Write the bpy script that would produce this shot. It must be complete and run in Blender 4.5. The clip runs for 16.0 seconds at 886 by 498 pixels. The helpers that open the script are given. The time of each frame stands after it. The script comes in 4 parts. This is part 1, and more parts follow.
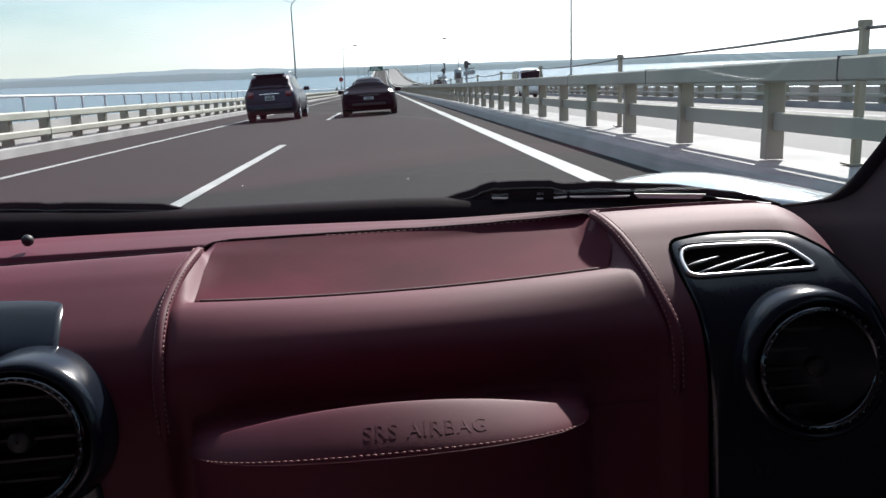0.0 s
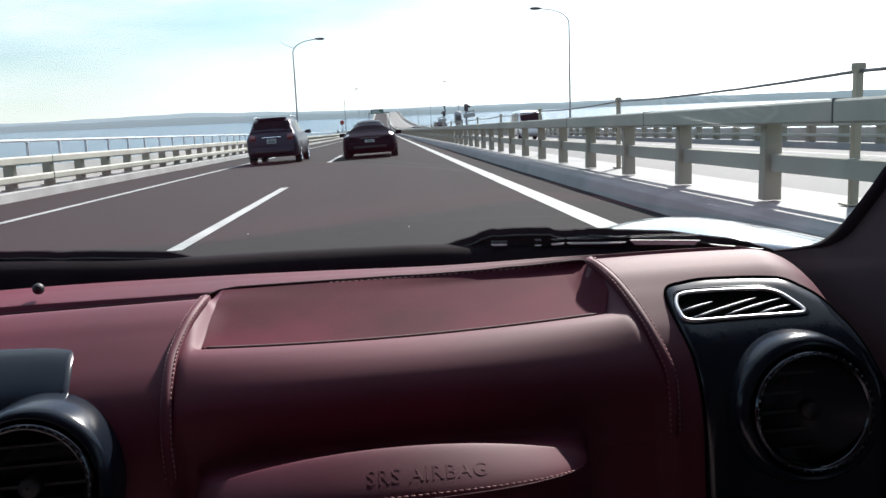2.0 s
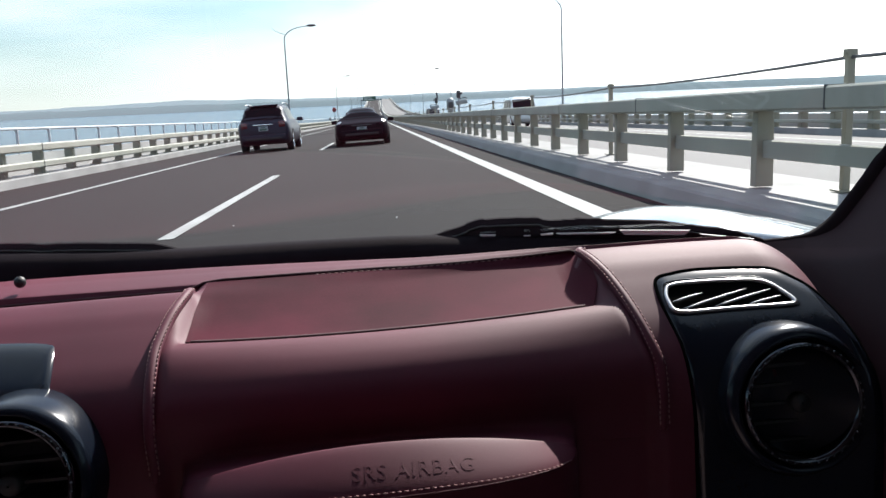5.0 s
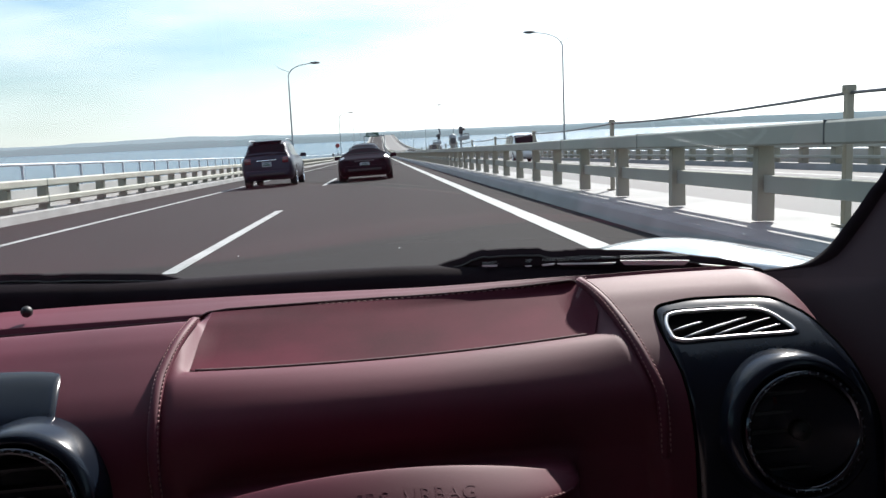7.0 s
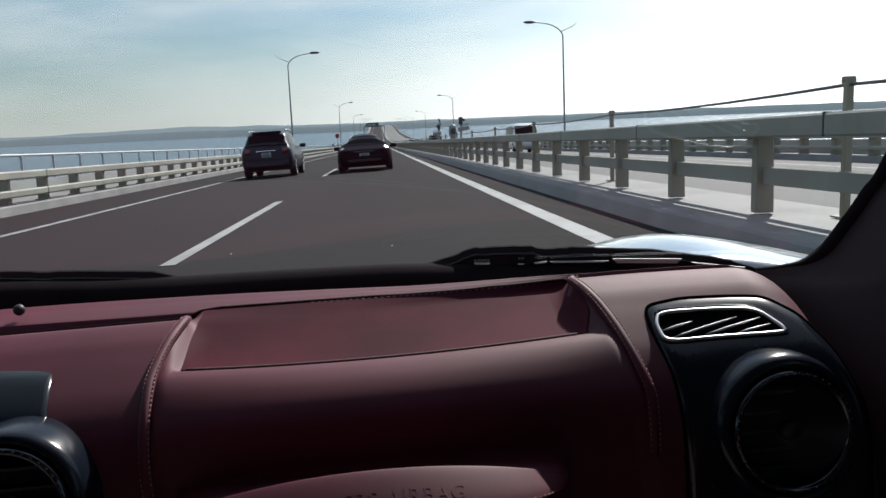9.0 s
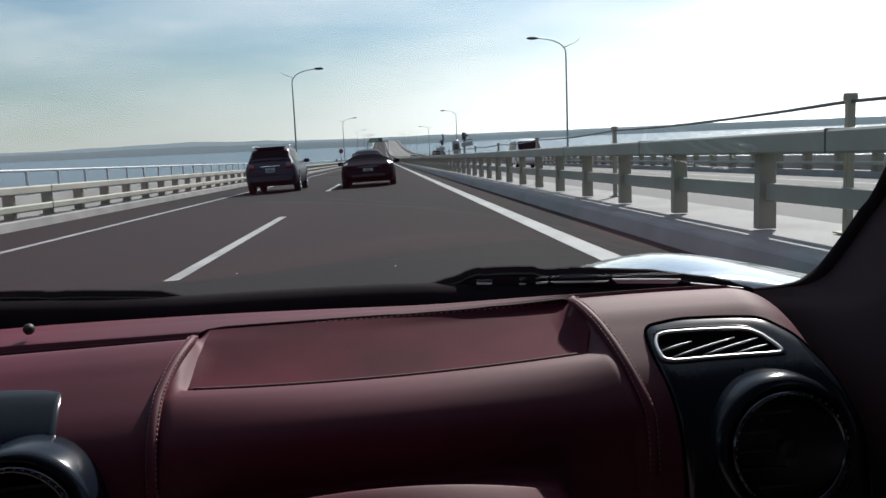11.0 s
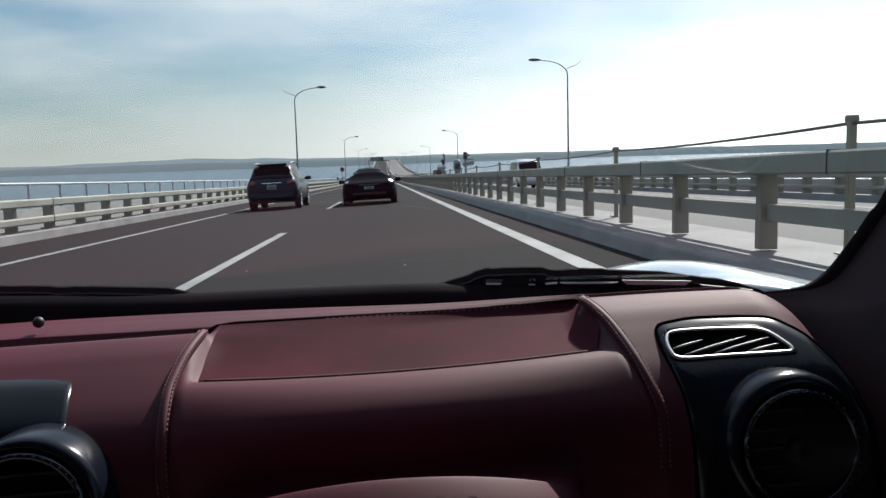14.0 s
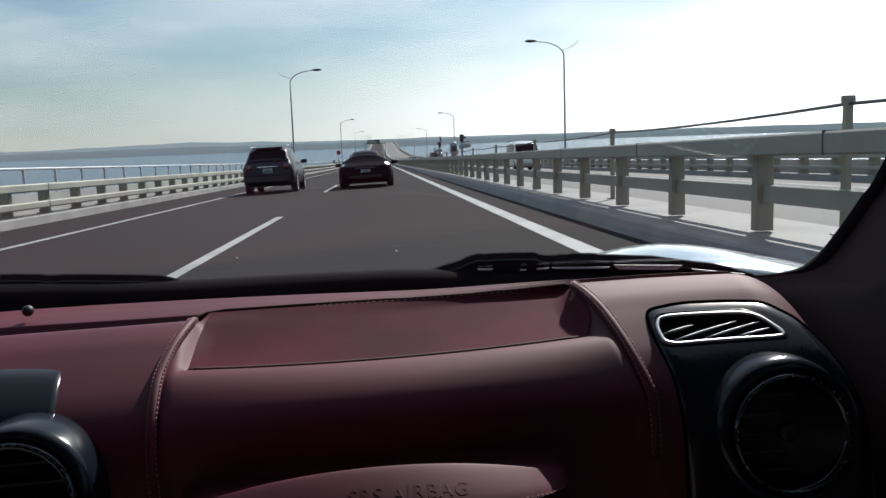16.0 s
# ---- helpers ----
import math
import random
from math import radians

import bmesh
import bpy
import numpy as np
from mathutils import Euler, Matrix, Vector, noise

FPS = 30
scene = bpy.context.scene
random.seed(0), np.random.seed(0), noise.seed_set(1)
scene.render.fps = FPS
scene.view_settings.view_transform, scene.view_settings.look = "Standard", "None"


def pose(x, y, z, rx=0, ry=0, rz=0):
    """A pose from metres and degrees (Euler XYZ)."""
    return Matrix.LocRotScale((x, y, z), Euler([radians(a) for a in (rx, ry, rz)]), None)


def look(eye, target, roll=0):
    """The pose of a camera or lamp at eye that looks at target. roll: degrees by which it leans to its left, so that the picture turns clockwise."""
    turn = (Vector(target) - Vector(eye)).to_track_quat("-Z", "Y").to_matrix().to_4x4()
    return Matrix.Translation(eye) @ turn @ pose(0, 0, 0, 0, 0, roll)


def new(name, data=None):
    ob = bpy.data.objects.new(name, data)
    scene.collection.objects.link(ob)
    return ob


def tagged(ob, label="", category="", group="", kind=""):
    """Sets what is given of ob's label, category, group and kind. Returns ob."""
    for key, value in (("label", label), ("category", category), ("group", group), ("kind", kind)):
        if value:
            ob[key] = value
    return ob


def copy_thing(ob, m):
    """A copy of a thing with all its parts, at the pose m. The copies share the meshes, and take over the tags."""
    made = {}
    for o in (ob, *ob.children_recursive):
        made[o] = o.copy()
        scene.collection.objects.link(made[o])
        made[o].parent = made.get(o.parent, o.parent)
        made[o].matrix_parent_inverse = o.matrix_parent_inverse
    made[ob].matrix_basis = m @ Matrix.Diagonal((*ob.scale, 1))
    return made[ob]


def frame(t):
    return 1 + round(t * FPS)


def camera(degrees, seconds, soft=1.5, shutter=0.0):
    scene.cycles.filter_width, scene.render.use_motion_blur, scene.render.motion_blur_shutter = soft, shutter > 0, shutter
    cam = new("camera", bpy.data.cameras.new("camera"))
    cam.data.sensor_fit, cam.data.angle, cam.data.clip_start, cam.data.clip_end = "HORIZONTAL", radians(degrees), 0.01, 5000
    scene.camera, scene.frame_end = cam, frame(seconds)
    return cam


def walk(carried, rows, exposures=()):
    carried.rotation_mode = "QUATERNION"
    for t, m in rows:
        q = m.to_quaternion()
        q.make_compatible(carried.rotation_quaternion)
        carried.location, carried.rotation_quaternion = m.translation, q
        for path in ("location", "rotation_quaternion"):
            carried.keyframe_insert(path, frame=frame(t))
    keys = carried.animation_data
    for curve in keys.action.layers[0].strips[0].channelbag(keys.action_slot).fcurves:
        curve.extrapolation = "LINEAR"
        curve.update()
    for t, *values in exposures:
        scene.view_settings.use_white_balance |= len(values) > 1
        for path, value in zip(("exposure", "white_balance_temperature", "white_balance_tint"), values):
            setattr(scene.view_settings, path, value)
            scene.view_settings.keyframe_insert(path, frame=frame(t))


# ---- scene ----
# ---------------------------------------------------------------- camera
cam = camera(55.82, 16.0, soft=1.5)
walk(cam, [
    (0.0, pose(-0.0331, 0.0476, 0.8752, 77.476, 1.951, -4.006)),
    (0.5, pose(-0.0310, 0.0385, 0.8812, 78.994, 2.008, -3.786)),
    (1.0, pose(-0.0266, 0.0218, 0.8939, 80.568, 1.992, -3.408)),
    (1.5, pose(-0.0308, 0.0358, 0.8990, 79.222, 2.449, -4.182)),
    (2.0, pose(-0.0339, 0.0264, 0.8857, 80.290, 2.236, -3.995)),
    (2.5, pose(-0.0276, 0.0231, 0.8966, 80.811, 2.286, -3.771)),
    (3.0, pose(-0.0285, 0.0257, 0.8882, 80.218, 2.293, -3.879)),
    (3.5, pose(-0.0296, 0.0371, 0.8785, 79.394, 2.277, -4.286)),
    (4.0, pose(-0.0331, 0.0330, 0.8743, 80.221, 2.062, -4.370)),
    (4.2, pose(-0.0315, 0.0339, 0.8819, 79.649, 2.295, -4.447)),
    (6.3, pose(-0.0260, 0.0393, 0.8928, 79.312, 2.401, -4.528)),
    (6.5, pose(-0.0280, 0.0307, 0.8947, 80.832, 2.392, -4.510)),
    (7.0, pose(-0.0281, 0.0263, 0.8840, 81.805, 2.424, -4.343)),
    (7.5, pose(-0.0265, 0.0091, 0.8989, 83.219, 2.110, -4.009)),
    (8.0, pose(-0.0214, 0.0118, 0.9003, 83.104, 2.520, -4.026)),
    (8.5, pose(-0.0228, 0.0118, 0.8906, 83.408, 2.227, -3.911)),
    (9.0, pose(-0.0188, 0.0267, 0.8923, 81.156, 2.392, -4.337)),
    (9.5, pose(-0.0165, 0.0330, 0.8951, 80.065, 2.428, -4.429)),
    (9.7, pose(-0.0162, 0.0267, 0.9015, 81.393, 2.498, -4.288)),
    (11.8, pose(-0.0255, 0.0117, 0.8987, 82.379, 2.306, -3.997)),
    (12.0, pose(-0.0272, 0.0117, 0.8863, 82.474, 2.133, -4.073)),
    (12.5, pose(-0.0264, 0.0113, 0.8925, 82.639, 1.922, -4.280)),
    (13.0, pose(-0.0309, 0.0141, 0.8886, 82.807, 1.667, -4.635)),
    (13.5, pose(-0.0255, 0.0153, 0.8945, 81.951, 2.127, -4.275)),
    (14.0, pose(-0.0322, 0.0078, 0.8778, 83.532, 1.658, -4.033)),
    (14.5, pose(-0.0342, 0.0093, 0.8762, 83.726, 1.934, -4.419)),
    (15.0, pose(-0.0249, 0.0157, 0.8825, 82.099, 1.869, -4.144)),
    (15.5, pose(-0.0251, 0.0082, 0.8708, 83.200, 1.583, -3.990)),
    (16.0, pose(-0.0246, 0.0118, 0.8806, 82.339, 1.969, -4.269)),
], exposures=[(0.0, 1.03, 6380, 12), (0.6, 1.16, 6380, 12), (7.0, 1.08, 6380, 12), (8.3, 0.30, 6380, 12), (16.0, 0.31, 6380, 12)])

# ---------------------------------------------------------------- world and sun
SUN_EL, SUN_AZ = radians(41), radians(30)      # elevation; turned to the right of straight ahead (+y)
world = bpy.data.worlds.new("sky")
scene.world = world
world.use_nodes = True
wn, wl = world.node_tree.nodes, world.node_tree.links
wn.clear()
w_out, w_bg = wn.new("ShaderNodeOutputWorld"), wn.new("ShaderNodeBackground")
w_sky = wn.new("ShaderNodeTexSky")
w_sky.sky_type, w_sky.sun_disc = "NISHITA", False
w_sky.sun_elevation, w_sky.sun_rotation = SUN_EL, SUN_AZ
w_sky.air_density, w_sky.dust_density, w_sky.ozone_density = 1.4, 0.15, 4.0
w_co, w_map, w_noise, w_ramp, w_mix = (wn.new("ShaderNodeTexCoord"), wn.new("ShaderNodeMapping"), wn.new("ShaderNodeTexNoise"),
                                       wn.new("ShaderNodeValToRGB"), wn.new("ShaderNodeMixRGB"))
w_map.inputs["Rotation"].default_value = (0.0, radians(-9), radians(20))
w_map.inputs["Scale"].default_value = (1.5, 1.5, 7.5)
w_noise.inputs["Scale"].default_value = 1.7
w_noise.inputs["Detail"].default_value = 7.0
w_noise.inputs["Roughness"].default_value = 0.55
w_ramp.color_ramp.elements[0].position, w_ramp.color_ramp.elements[1].position = 0.37, 0.67
w_ramp.color_ramp.elements[0].color, w_ramp.color_ramp.elements[1].color = (0, 0, 0, 1), (0.80, 0.80, 0.80, 1)
w_mix.inputs["Color2"].default_value = (19.0, 21.6, 22.4, 1)      # thin high cloud
wl.new(w_co.outputs["Generated"], w_map.inputs["Vector"])
wl.new(w_map.outputs["Vector"], w_noise.inputs["Vector"])
wl.new(w_noise.outputs["Fac"], w_ramp.inputs["Fac"])
wl.new(w_ramp.outputs["Color"], w_mix.inputs["Fac"])
w_blue = wn.new("ShaderNodeMixRGB")
w_blue.blend_type, w_blue.inputs["Fac"].default_value, w_blue.inputs["Color2"].default_value = "MULTIPLY", 1.0, (0.60, 1.30, 1.80, 1)
wl.new(w_sky.outputs["Color"], w_blue.inputs["Color1"])
wl.new(w_blue.outputs["Color"], w_mix.inputs["Color1"])
# pale haze low over the sea, and the bright aureole of the hazy sun
w_norm, w_sep, w_low, w_haze = wn.new("ShaderNodeVectorMath"), wn.new("ShaderNodeSeparateXYZ"), wn.new("ShaderNodeMath"), wn.new("ShaderNodeMixRGB")
w_norm.operation = "NORMALIZE"
wl.new(w_co.outputs["Generated"], w_norm.inputs[0])
wl.new(w_norm.outputs["Vector"], w_sep.inputs[0])
w_abs = wn.new("ShaderNodeMath")
w_abs.operation = "ABSOLUTE"
wl.new(w_sep.outputs["Z"], w_abs.inputs[0])
w_inv = wn.new("ShaderNodeMath")
w_inv.operation, w_inv.inputs[0].default_value = "SUBTRACT", 1.0
wl.new(w_abs.outputs[0], w_inv.inputs[1])
w_low.operation, w_low.inputs[1].default_value = "POWER", 8.5
wl.new(w_inv.outputs[0], w_low.inputs[0])
w_amount = wn.new("ShaderNodeMath")
w_amount.operation, w_amount.inputs[1].default_value = "MULTIPLY", 0.88
wl.new(w_low.outputs[0], w_amount.inputs[0])
wl.new(w_amount.outputs[0], w_haze.inputs["Fac"])
wl.new(w_mix.outputs["Color"], w_haze.inputs["Color1"])
w_side, w_front, w_lit = wn.new("ShaderNodeVectorMath"), wn.new("ShaderNodeMath"), wn.new("ShaderNodeMixRGB")
w_side.operation, w_side.inputs[1].default_value = "DOT_PRODUCT", (math.sin(SUN_AZ), math.cos(SUN_AZ), 0)
wl.new(w_norm.outputs["Vector"], w_side.inputs[0])
w_clip = wn.new("ShaderNodeMath")
w_clip.operation, w_clip.inputs[1].default_value = "MAXIMUM", 0.0
wl.new(w_side.outputs["Value"], w_clip.inputs[0])
w_front.operation, w_front.inputs[1].default_value = "POWER", 11.0
wl.new(w_clip.outputs[0], w_front.inputs[0])
wl.new(w_front.outputs[0], w_lit.inputs["Fac"])
w_lit.inputs["Color1"].default_value, w_lit.inputs["Color2"].default_value = (14.2, 15.1, 13.8, 1), (60, 60, 57, 1)
wl.new(w_lit.outputs["Color"], w_haze.inputs["Color2"])
w_dot = wn.new("ShaderNodeVectorMath")
w_dot.operation = "DOT_PRODUCT"
w_dot.inputs[1].default_value = (math.sin(SUN_AZ) * math.cos(SUN_EL), math.cos(SUN_AZ) * math.cos(SUN_EL), math.sin(SUN_EL))
wl.new(w_norm.outputs["Vector"], w_dot.inputs[0])
w_pos, w_pow, w_glow, w_add = wn.new("ShaderNodeMath"), wn.new("ShaderNodeMath"), wn.new("ShaderNodeMixRGB"), wn.new("ShaderNodeMixRGB")
w_pos.operation, w_pos.inputs[1].default_value = "MAXIMUM", 0.0
wl.new(w_dot.outputs["Value"], w_pos.inputs[0])
w_pow.operation, w_pow.inputs[1].default_value = "POWER", 3.5
wl.new(w_pos.outputs[0], w_pow.inputs[0])
w_glow.inputs["Color1"].default_value, w_glow.inputs["Color2"].default_value = (0, 0, 0, 1), (11, 11, 10.8, 1)
wl.new(w_pow.outputs[0], w_glow.inputs["Fac"])
w_add.blend_type, w_add.inputs["Fac"].default_value = "ADD", 1.0
wl.new(w_haze.outputs["Color"], w_add.inputs["Color1"])
wl.new(w_glow.outputs["Color"], w_add.inputs["Color2"])
wl.new(w_add.outputs["Color"], w_bg.inputs["Color"])
w_bg.inputs["Strength"].default_value = 0.0345
wl.new(w_bg.outputs["Background"], w_out.inputs["Surface"])

sun = new("sun", bpy.data.lights.new("sun", "SUN"))
sun.data.energy, sun.data.angle, sun.data.color = 5.0, radians(0.6), (1.0, 0.95, 0.87)
sun_way = Vector((math.sin(SUN_AZ) * math.cos(SUN_EL), math.cos(SUN_AZ) * math.cos(SUN_EL), math.sin(SUN_EL)))
sun.matrix_world = look(sun_way * 50, (0, 0, 0))


# ---------------------------------------------------------------- materials
def material(name, color, rough=0.6, metal=0.0, vary=0.15, scale=4.0, fine=60.0, bump=0.1, tint=None, coat=0.0, coord="Object", stretch=(1, 1, 1), spec=0.5, piece=0.0):
    """Principled surface with a coarse and a fine variation of colour and relief."""
    m = bpy.data.materials.new(name)
    m.use_nodes = True
    n, l = m.node_tree.nodes, m.node_tree.links
    b = n["Principled BSDF"]
    b.inputs["Roughness"].default_value, b.inputs["Metallic"].default_value = rough, metal
    b.inputs["Coat Weight"].default_value, b.inputs["Coat Roughness"].default_value = coat, 0.05
    b.inputs["Specular IOR Level"].default_value = spec
    co, mp = n.new("ShaderNodeTexCoord"), n.new("ShaderNodeMapping")
    mp.inputs["Scale"].default_value = stretch
    l.new(co.outputs[coord], mp.inputs["Vector"])
    big, small = n.new("ShaderNodeTexNoise"), n.new("ShaderNodeTexNoise")
    big.inputs["Scale"].default_value, big.inputs["Detail"].default_value = scale, 5
    small.inputs["Scale"].default_value, small.inputs["Detail"].default_value = fine, 3
    l.new(mp.outputs["Vector"], big.inputs["Vector"])
    l.new(co.outputs[coord], small.inputs["Vector"])
    mix = n.new("ShaderNodeMixRGB")
    dark = tint or tuple(v * (1 - 2 * vary) for v in color)
    mix.inputs["Color1"].default_value, mix.inputs["Color2"].default_value = (*dark, 1), (*[min(1, v * (1 + vary)) for v in color], 1)
    add = n.new("ShaderNodeMath")
    add.operation = "MULTIPLY_ADD"
    add.inputs[1].default_value = 0.35
    l.new(small.outputs["Fac"], add.inputs[0])
    sub = n.new("ShaderNodeMath")
    sub.operation = "MULTIPLY_ADD"
    sub.inputs[1].default_value, sub.inputs[2].default_value = 1.3, -0.32
    l.new(big.outputs["Fac"], sub.inputs[0])
    l.new(sub.outputs[0], add.inputs[2])
    last = add
    if piece:
        info, more = n.new("ShaderNodeObjectInfo"), n.new("ShaderNodeMath")
        more.operation = "MULTIPLY_ADD"
        more.inputs[1].default_value = piece
        l.new(info.outputs["Random"], more.inputs[0])
        l.new(add.outputs[0], more.inputs[2])
        last = more
    l.new(last.outputs[0], mix.inputs["Fac"])
    l.new(mix.outputs["Color"], b.inputs["Base Color"])
    if bump:
        bp = n.new("ShaderNodeBump")
        bp.inputs["Strength"].default_value, bp.inputs["Distance"].default_value = bump, 0.5 / fine
        l.new(small.outputs["Fac"], bp.inputs["Height"])
        l.new(bp.outputs["Normal"], b.inputs["Normal"])
    return m


def glass(name, tint=(0.9, 0.93, 0.93)):
    """Thin pane: clear, with the gloss of glass."""
    m = bpy.data.materials.new(name)
    m.use_nodes = True
    n, l = m.node_tree.nodes, m.node_tree.links
    n.clear()
    out, mix, tr, gl, fr = (n.new("ShaderNodeOutputMaterial"), n.new("ShaderNodeMixShader"), n.new("ShaderNodeBsdfTransparent"),
                            n.new("ShaderNodeBsdfGlossy"), n.new("ShaderNodeLayerWeight"))
    tr.inputs["Color"].default_value = (*tint, 1)
    gl.inputs["Roughness"].default_value = 0.03
    fr.inputs["Blend"].default_value = 0.5
    steep, level = n.new("ShaderNodeMath"), n.new("ShaderNodeMath")
    steep.operation, level.operation = "POWER", "MULTIPLY_ADD"
    steep.inputs[1].default_value, level.inputs[1].default_value, level.inputs[2].default_value = 4.0, 1.0, 0.10
    l.new(fr.outputs["Facing"], steep.inputs[0])
    l.new(steep.outputs[0], level.inputs[0])
    l.new(level.outputs[0], mix.inputs["Fac"])
    l.new(tr.outputs[0], mix.inputs[1])
    l.new(gl.outputs[0], mix.inputs[2])
    l.new(mix.outputs[0], out.inputs["Surface"])
    return m


M = {
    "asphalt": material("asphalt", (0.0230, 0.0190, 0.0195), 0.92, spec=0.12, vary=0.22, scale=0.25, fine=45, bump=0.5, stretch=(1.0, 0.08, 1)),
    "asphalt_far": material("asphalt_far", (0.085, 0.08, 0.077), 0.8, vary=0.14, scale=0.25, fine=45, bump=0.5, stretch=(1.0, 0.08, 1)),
    "paint": material("road_paint", (0.32, 0.32, 0.31), 0.65, vary=0.22, scale=1.6, fine=30, bump=0.25),
    "concrete": material("concrete", (0.34, 0.335, 0.325), 0.75, vary=0.14, scale=0.7, fine=25, bump=0.3),
    "kerb": material("kerb_concrete", (0.26, 0.255, 0.248), 0.7, spec=0.2, vary=0.2, scale=1.3, fine=22, bump=0.2),
    "cream": material("cream_steel", (0.275, 0.258, 0.205), 0.6, spec=0.35, vary=0.12, scale=1.2, fine=14, bump=0.06, piece=0.25),
    "rail": material("cream_rail", (0.34, 0.335, 0.285), 0.6, spec=0.35, vary=0.17, scale=1.1, fine=10, bump=0.05),
    "galv": material("galvanised", (0.42, 0.45, 0.48), 0.45, 0.5, vary=0.12, scale=2, fine=20, bump=0.05),
    "pole": material("pole_paint", (0.30, 0.32, 0.33), 0.5, 0.3, vary=0.12, scale=1.5, fine=15, bump=0.04),
    "cable": material("wire_rope", (0.12, 0.12, 0.13), 0.5, 0.6, vary=0.2, scale=3, fine=40, bump=0.2),
    "dark_metal": material("dark_metal", (0.06, 0.065, 0.07), 0.5, 0.3, vary=0.2, scale=3, fine=20, bump=0.05),
    "joint": material("joint_rubber", (0.03, 0.03, 0.03), 0.8, vary=0.2, scale=3, fine=30, bump=0.2),
    "sea": material("sea", (0.052, 0.100, 0.128), 0.25, spec=0.25, vary=0.2, scale=0.01, fine=0.35, bump=1.0),
    "coast": material("glowing_haze_coast", (0.04, 0.055, 0.06), 0.95, vary=0.12, scale=0.004, fine=0.03, bump=0.0, spec=0.0),
    "coast_far": material("glowing_haze_hills", (0.04, 0.05, 0.055), 0.95, vary=0.10, scale=0.003, fine=0.02, bump=0.0, spec=0.0),
    "leather": material("burgundy_leather", (0.080, 0.0062, 0.0205), 0.64, vary=0.2, scale=6, fine=900, bump=0.14, spec=0.38),
    # burgundy leather darkened: the shade on pillar and doors is put into this colour
    "leather_shaded": material("shaded_burgundy_trim", (0.025, 0.009, 0.013), 0.6, vary=0.12, scale=6, fine=700, bump=0.25, spec=0.3),
    # cloth of the unseen cabin, paled to bounce light onto the dash
    "suede": material("cabin_bounce_cloth", (0.30, 0.23, 0.24), 0.95, vary=0.12, scale=5, fine=500, bump=0.2),
    "tray_suede": material("burgundy_tray_lining", (0.066, 0.0080, 0.0180), 0.75, vary=0.35, scale=9, fine=600, bump=0.08, spec=0.10),
    "thread": material("stitch_thread", (0.23, 0.11, 0.11), 0.7, vary=0.1, scale=50, fine=800, bump=0.1),
    "groove": material("seam_groove", (0.05, 0.014, 0.018), 0.8, vary=0.1, scale=20, fine=500, bump=0.1),
    "gloss": material("gloss_navy_panel", (0.007, 0.010, 0.017), 0.19, vary=0.15, scale=5, fine=200, bump=0.0, coat=0.05, spec=0.30),
    "chrome": material("chrome", (0.78, 0.78, 0.80), 0.12, 1.0, vary=0.04, scale=8, fine=120, bump=0.0),
    "satin": material("satin_aluminium", (0.52, 0.52, 0.53), 0.36, 1.0, vary=0.05, scale=8, fine=200, bump=0.02),
    "chrome_dark": material("knurled_dark_chrome", (0.085, 0.09, 0.10), 0.16, 1.0, vary=0.1, scale=8, fine=120, bump=0.0),
    "black": material("black_plastic", (0.012, 0.012, 0.013), 0.55, vary=0.2, scale=12, fine=300, bump=0.15),
    # near-black for hollows: their shade is put into the colour
    "void": material("hollow_shade_black", (0.004, 0.004, 0.004), 1.0, vary=0.1, scale=12, fine=300, bump=0.0, spec=0.0),
    "rubber": material("black_rubber", (0.012, 0.008, 0.011), 0.85, vary=0.25, scale=14, fine=260, bump=0.08, spec=0.08),
    "silver": material("silver_paint", (0.36, 0.39, 0.42), 0.25, 0.6, vary=0.03, scale=3, fine=900, bump=0.0, coat=0.9),
    "white_car": material("pearl_silver_paint", (0.60, 0.61, 0.60), 0.3, 0.25, vary=0.03, scale=3, fine=900, bump=0.0, coat=0.9),
    "grey_car": material("steel_blue_paint", (0.019, 0.022, 0.036), 0.42, 0.2, vary=0.04, scale=3, fine=900, bump=0.0, coat=0.06, spec=0.2),
    "black_car": material("black_paint", (0.011, 0.009, 0.012), 0.3, 0.0, vary=0.04, scale=3, fine=900, bump=0.0, coat=0.0, spec=0.015),
    "dark_glass": material("tinted_car_glass", (0.008, 0.009, 0.012), 0.16, vary=0.05, scale=3, fine=100, bump=0.0, spec=0.02),
    "tail": material("tail_lamp_red", (0.11, 0.010, 0.016), 0.15, vary=0.1, scale=20, fine=200, bump=0.0, coat=0.6),
    "plate": material("plain_pale", (0.62, 0.64, 0.64), 0.5, vary=0.06, scale=12, fine=90, bump=0.0),
    # white plate greyed: the shade on the cars' rears is put into the colour
    "number_plate": material("plate_white_shaded", (0.27, 0.29, 0.31), 0.5, vary=0.06, scale=12, fine=90, bump=0.0),
    "plate_bar": material("plate_bars", (0.06, 0.12, 0.09), 0.5, vary=0.05, scale=12, fine=90, bump=0.0),
    "tyre": material("tyre_rubber", (0.016, 0.016, 0.016), 0.85, vary=0.2, scale=10, fine=120, bump=0.3),
    "sign_red": material("sign_red", (0.28, 0.03, 0.03), 0.5, vary=0.12, scale=4, fine=50, bump=0.0),
    "sign_green": material("sign_green", (0.02, 0.10, 0.06), 0.5, vary=0.12, scale=2, fine=50, bump=0.0),
    "flag": material("streamer_cloth", (0.05, 0.055, 0.07), 0.8, vary=0.12, scale=2, fine=50, bump=0.0),
    "glass": glass("windscreen_glass"),
    "tint_glass": glass("side_glass", (0.80, 0.84, 0.83)),
}


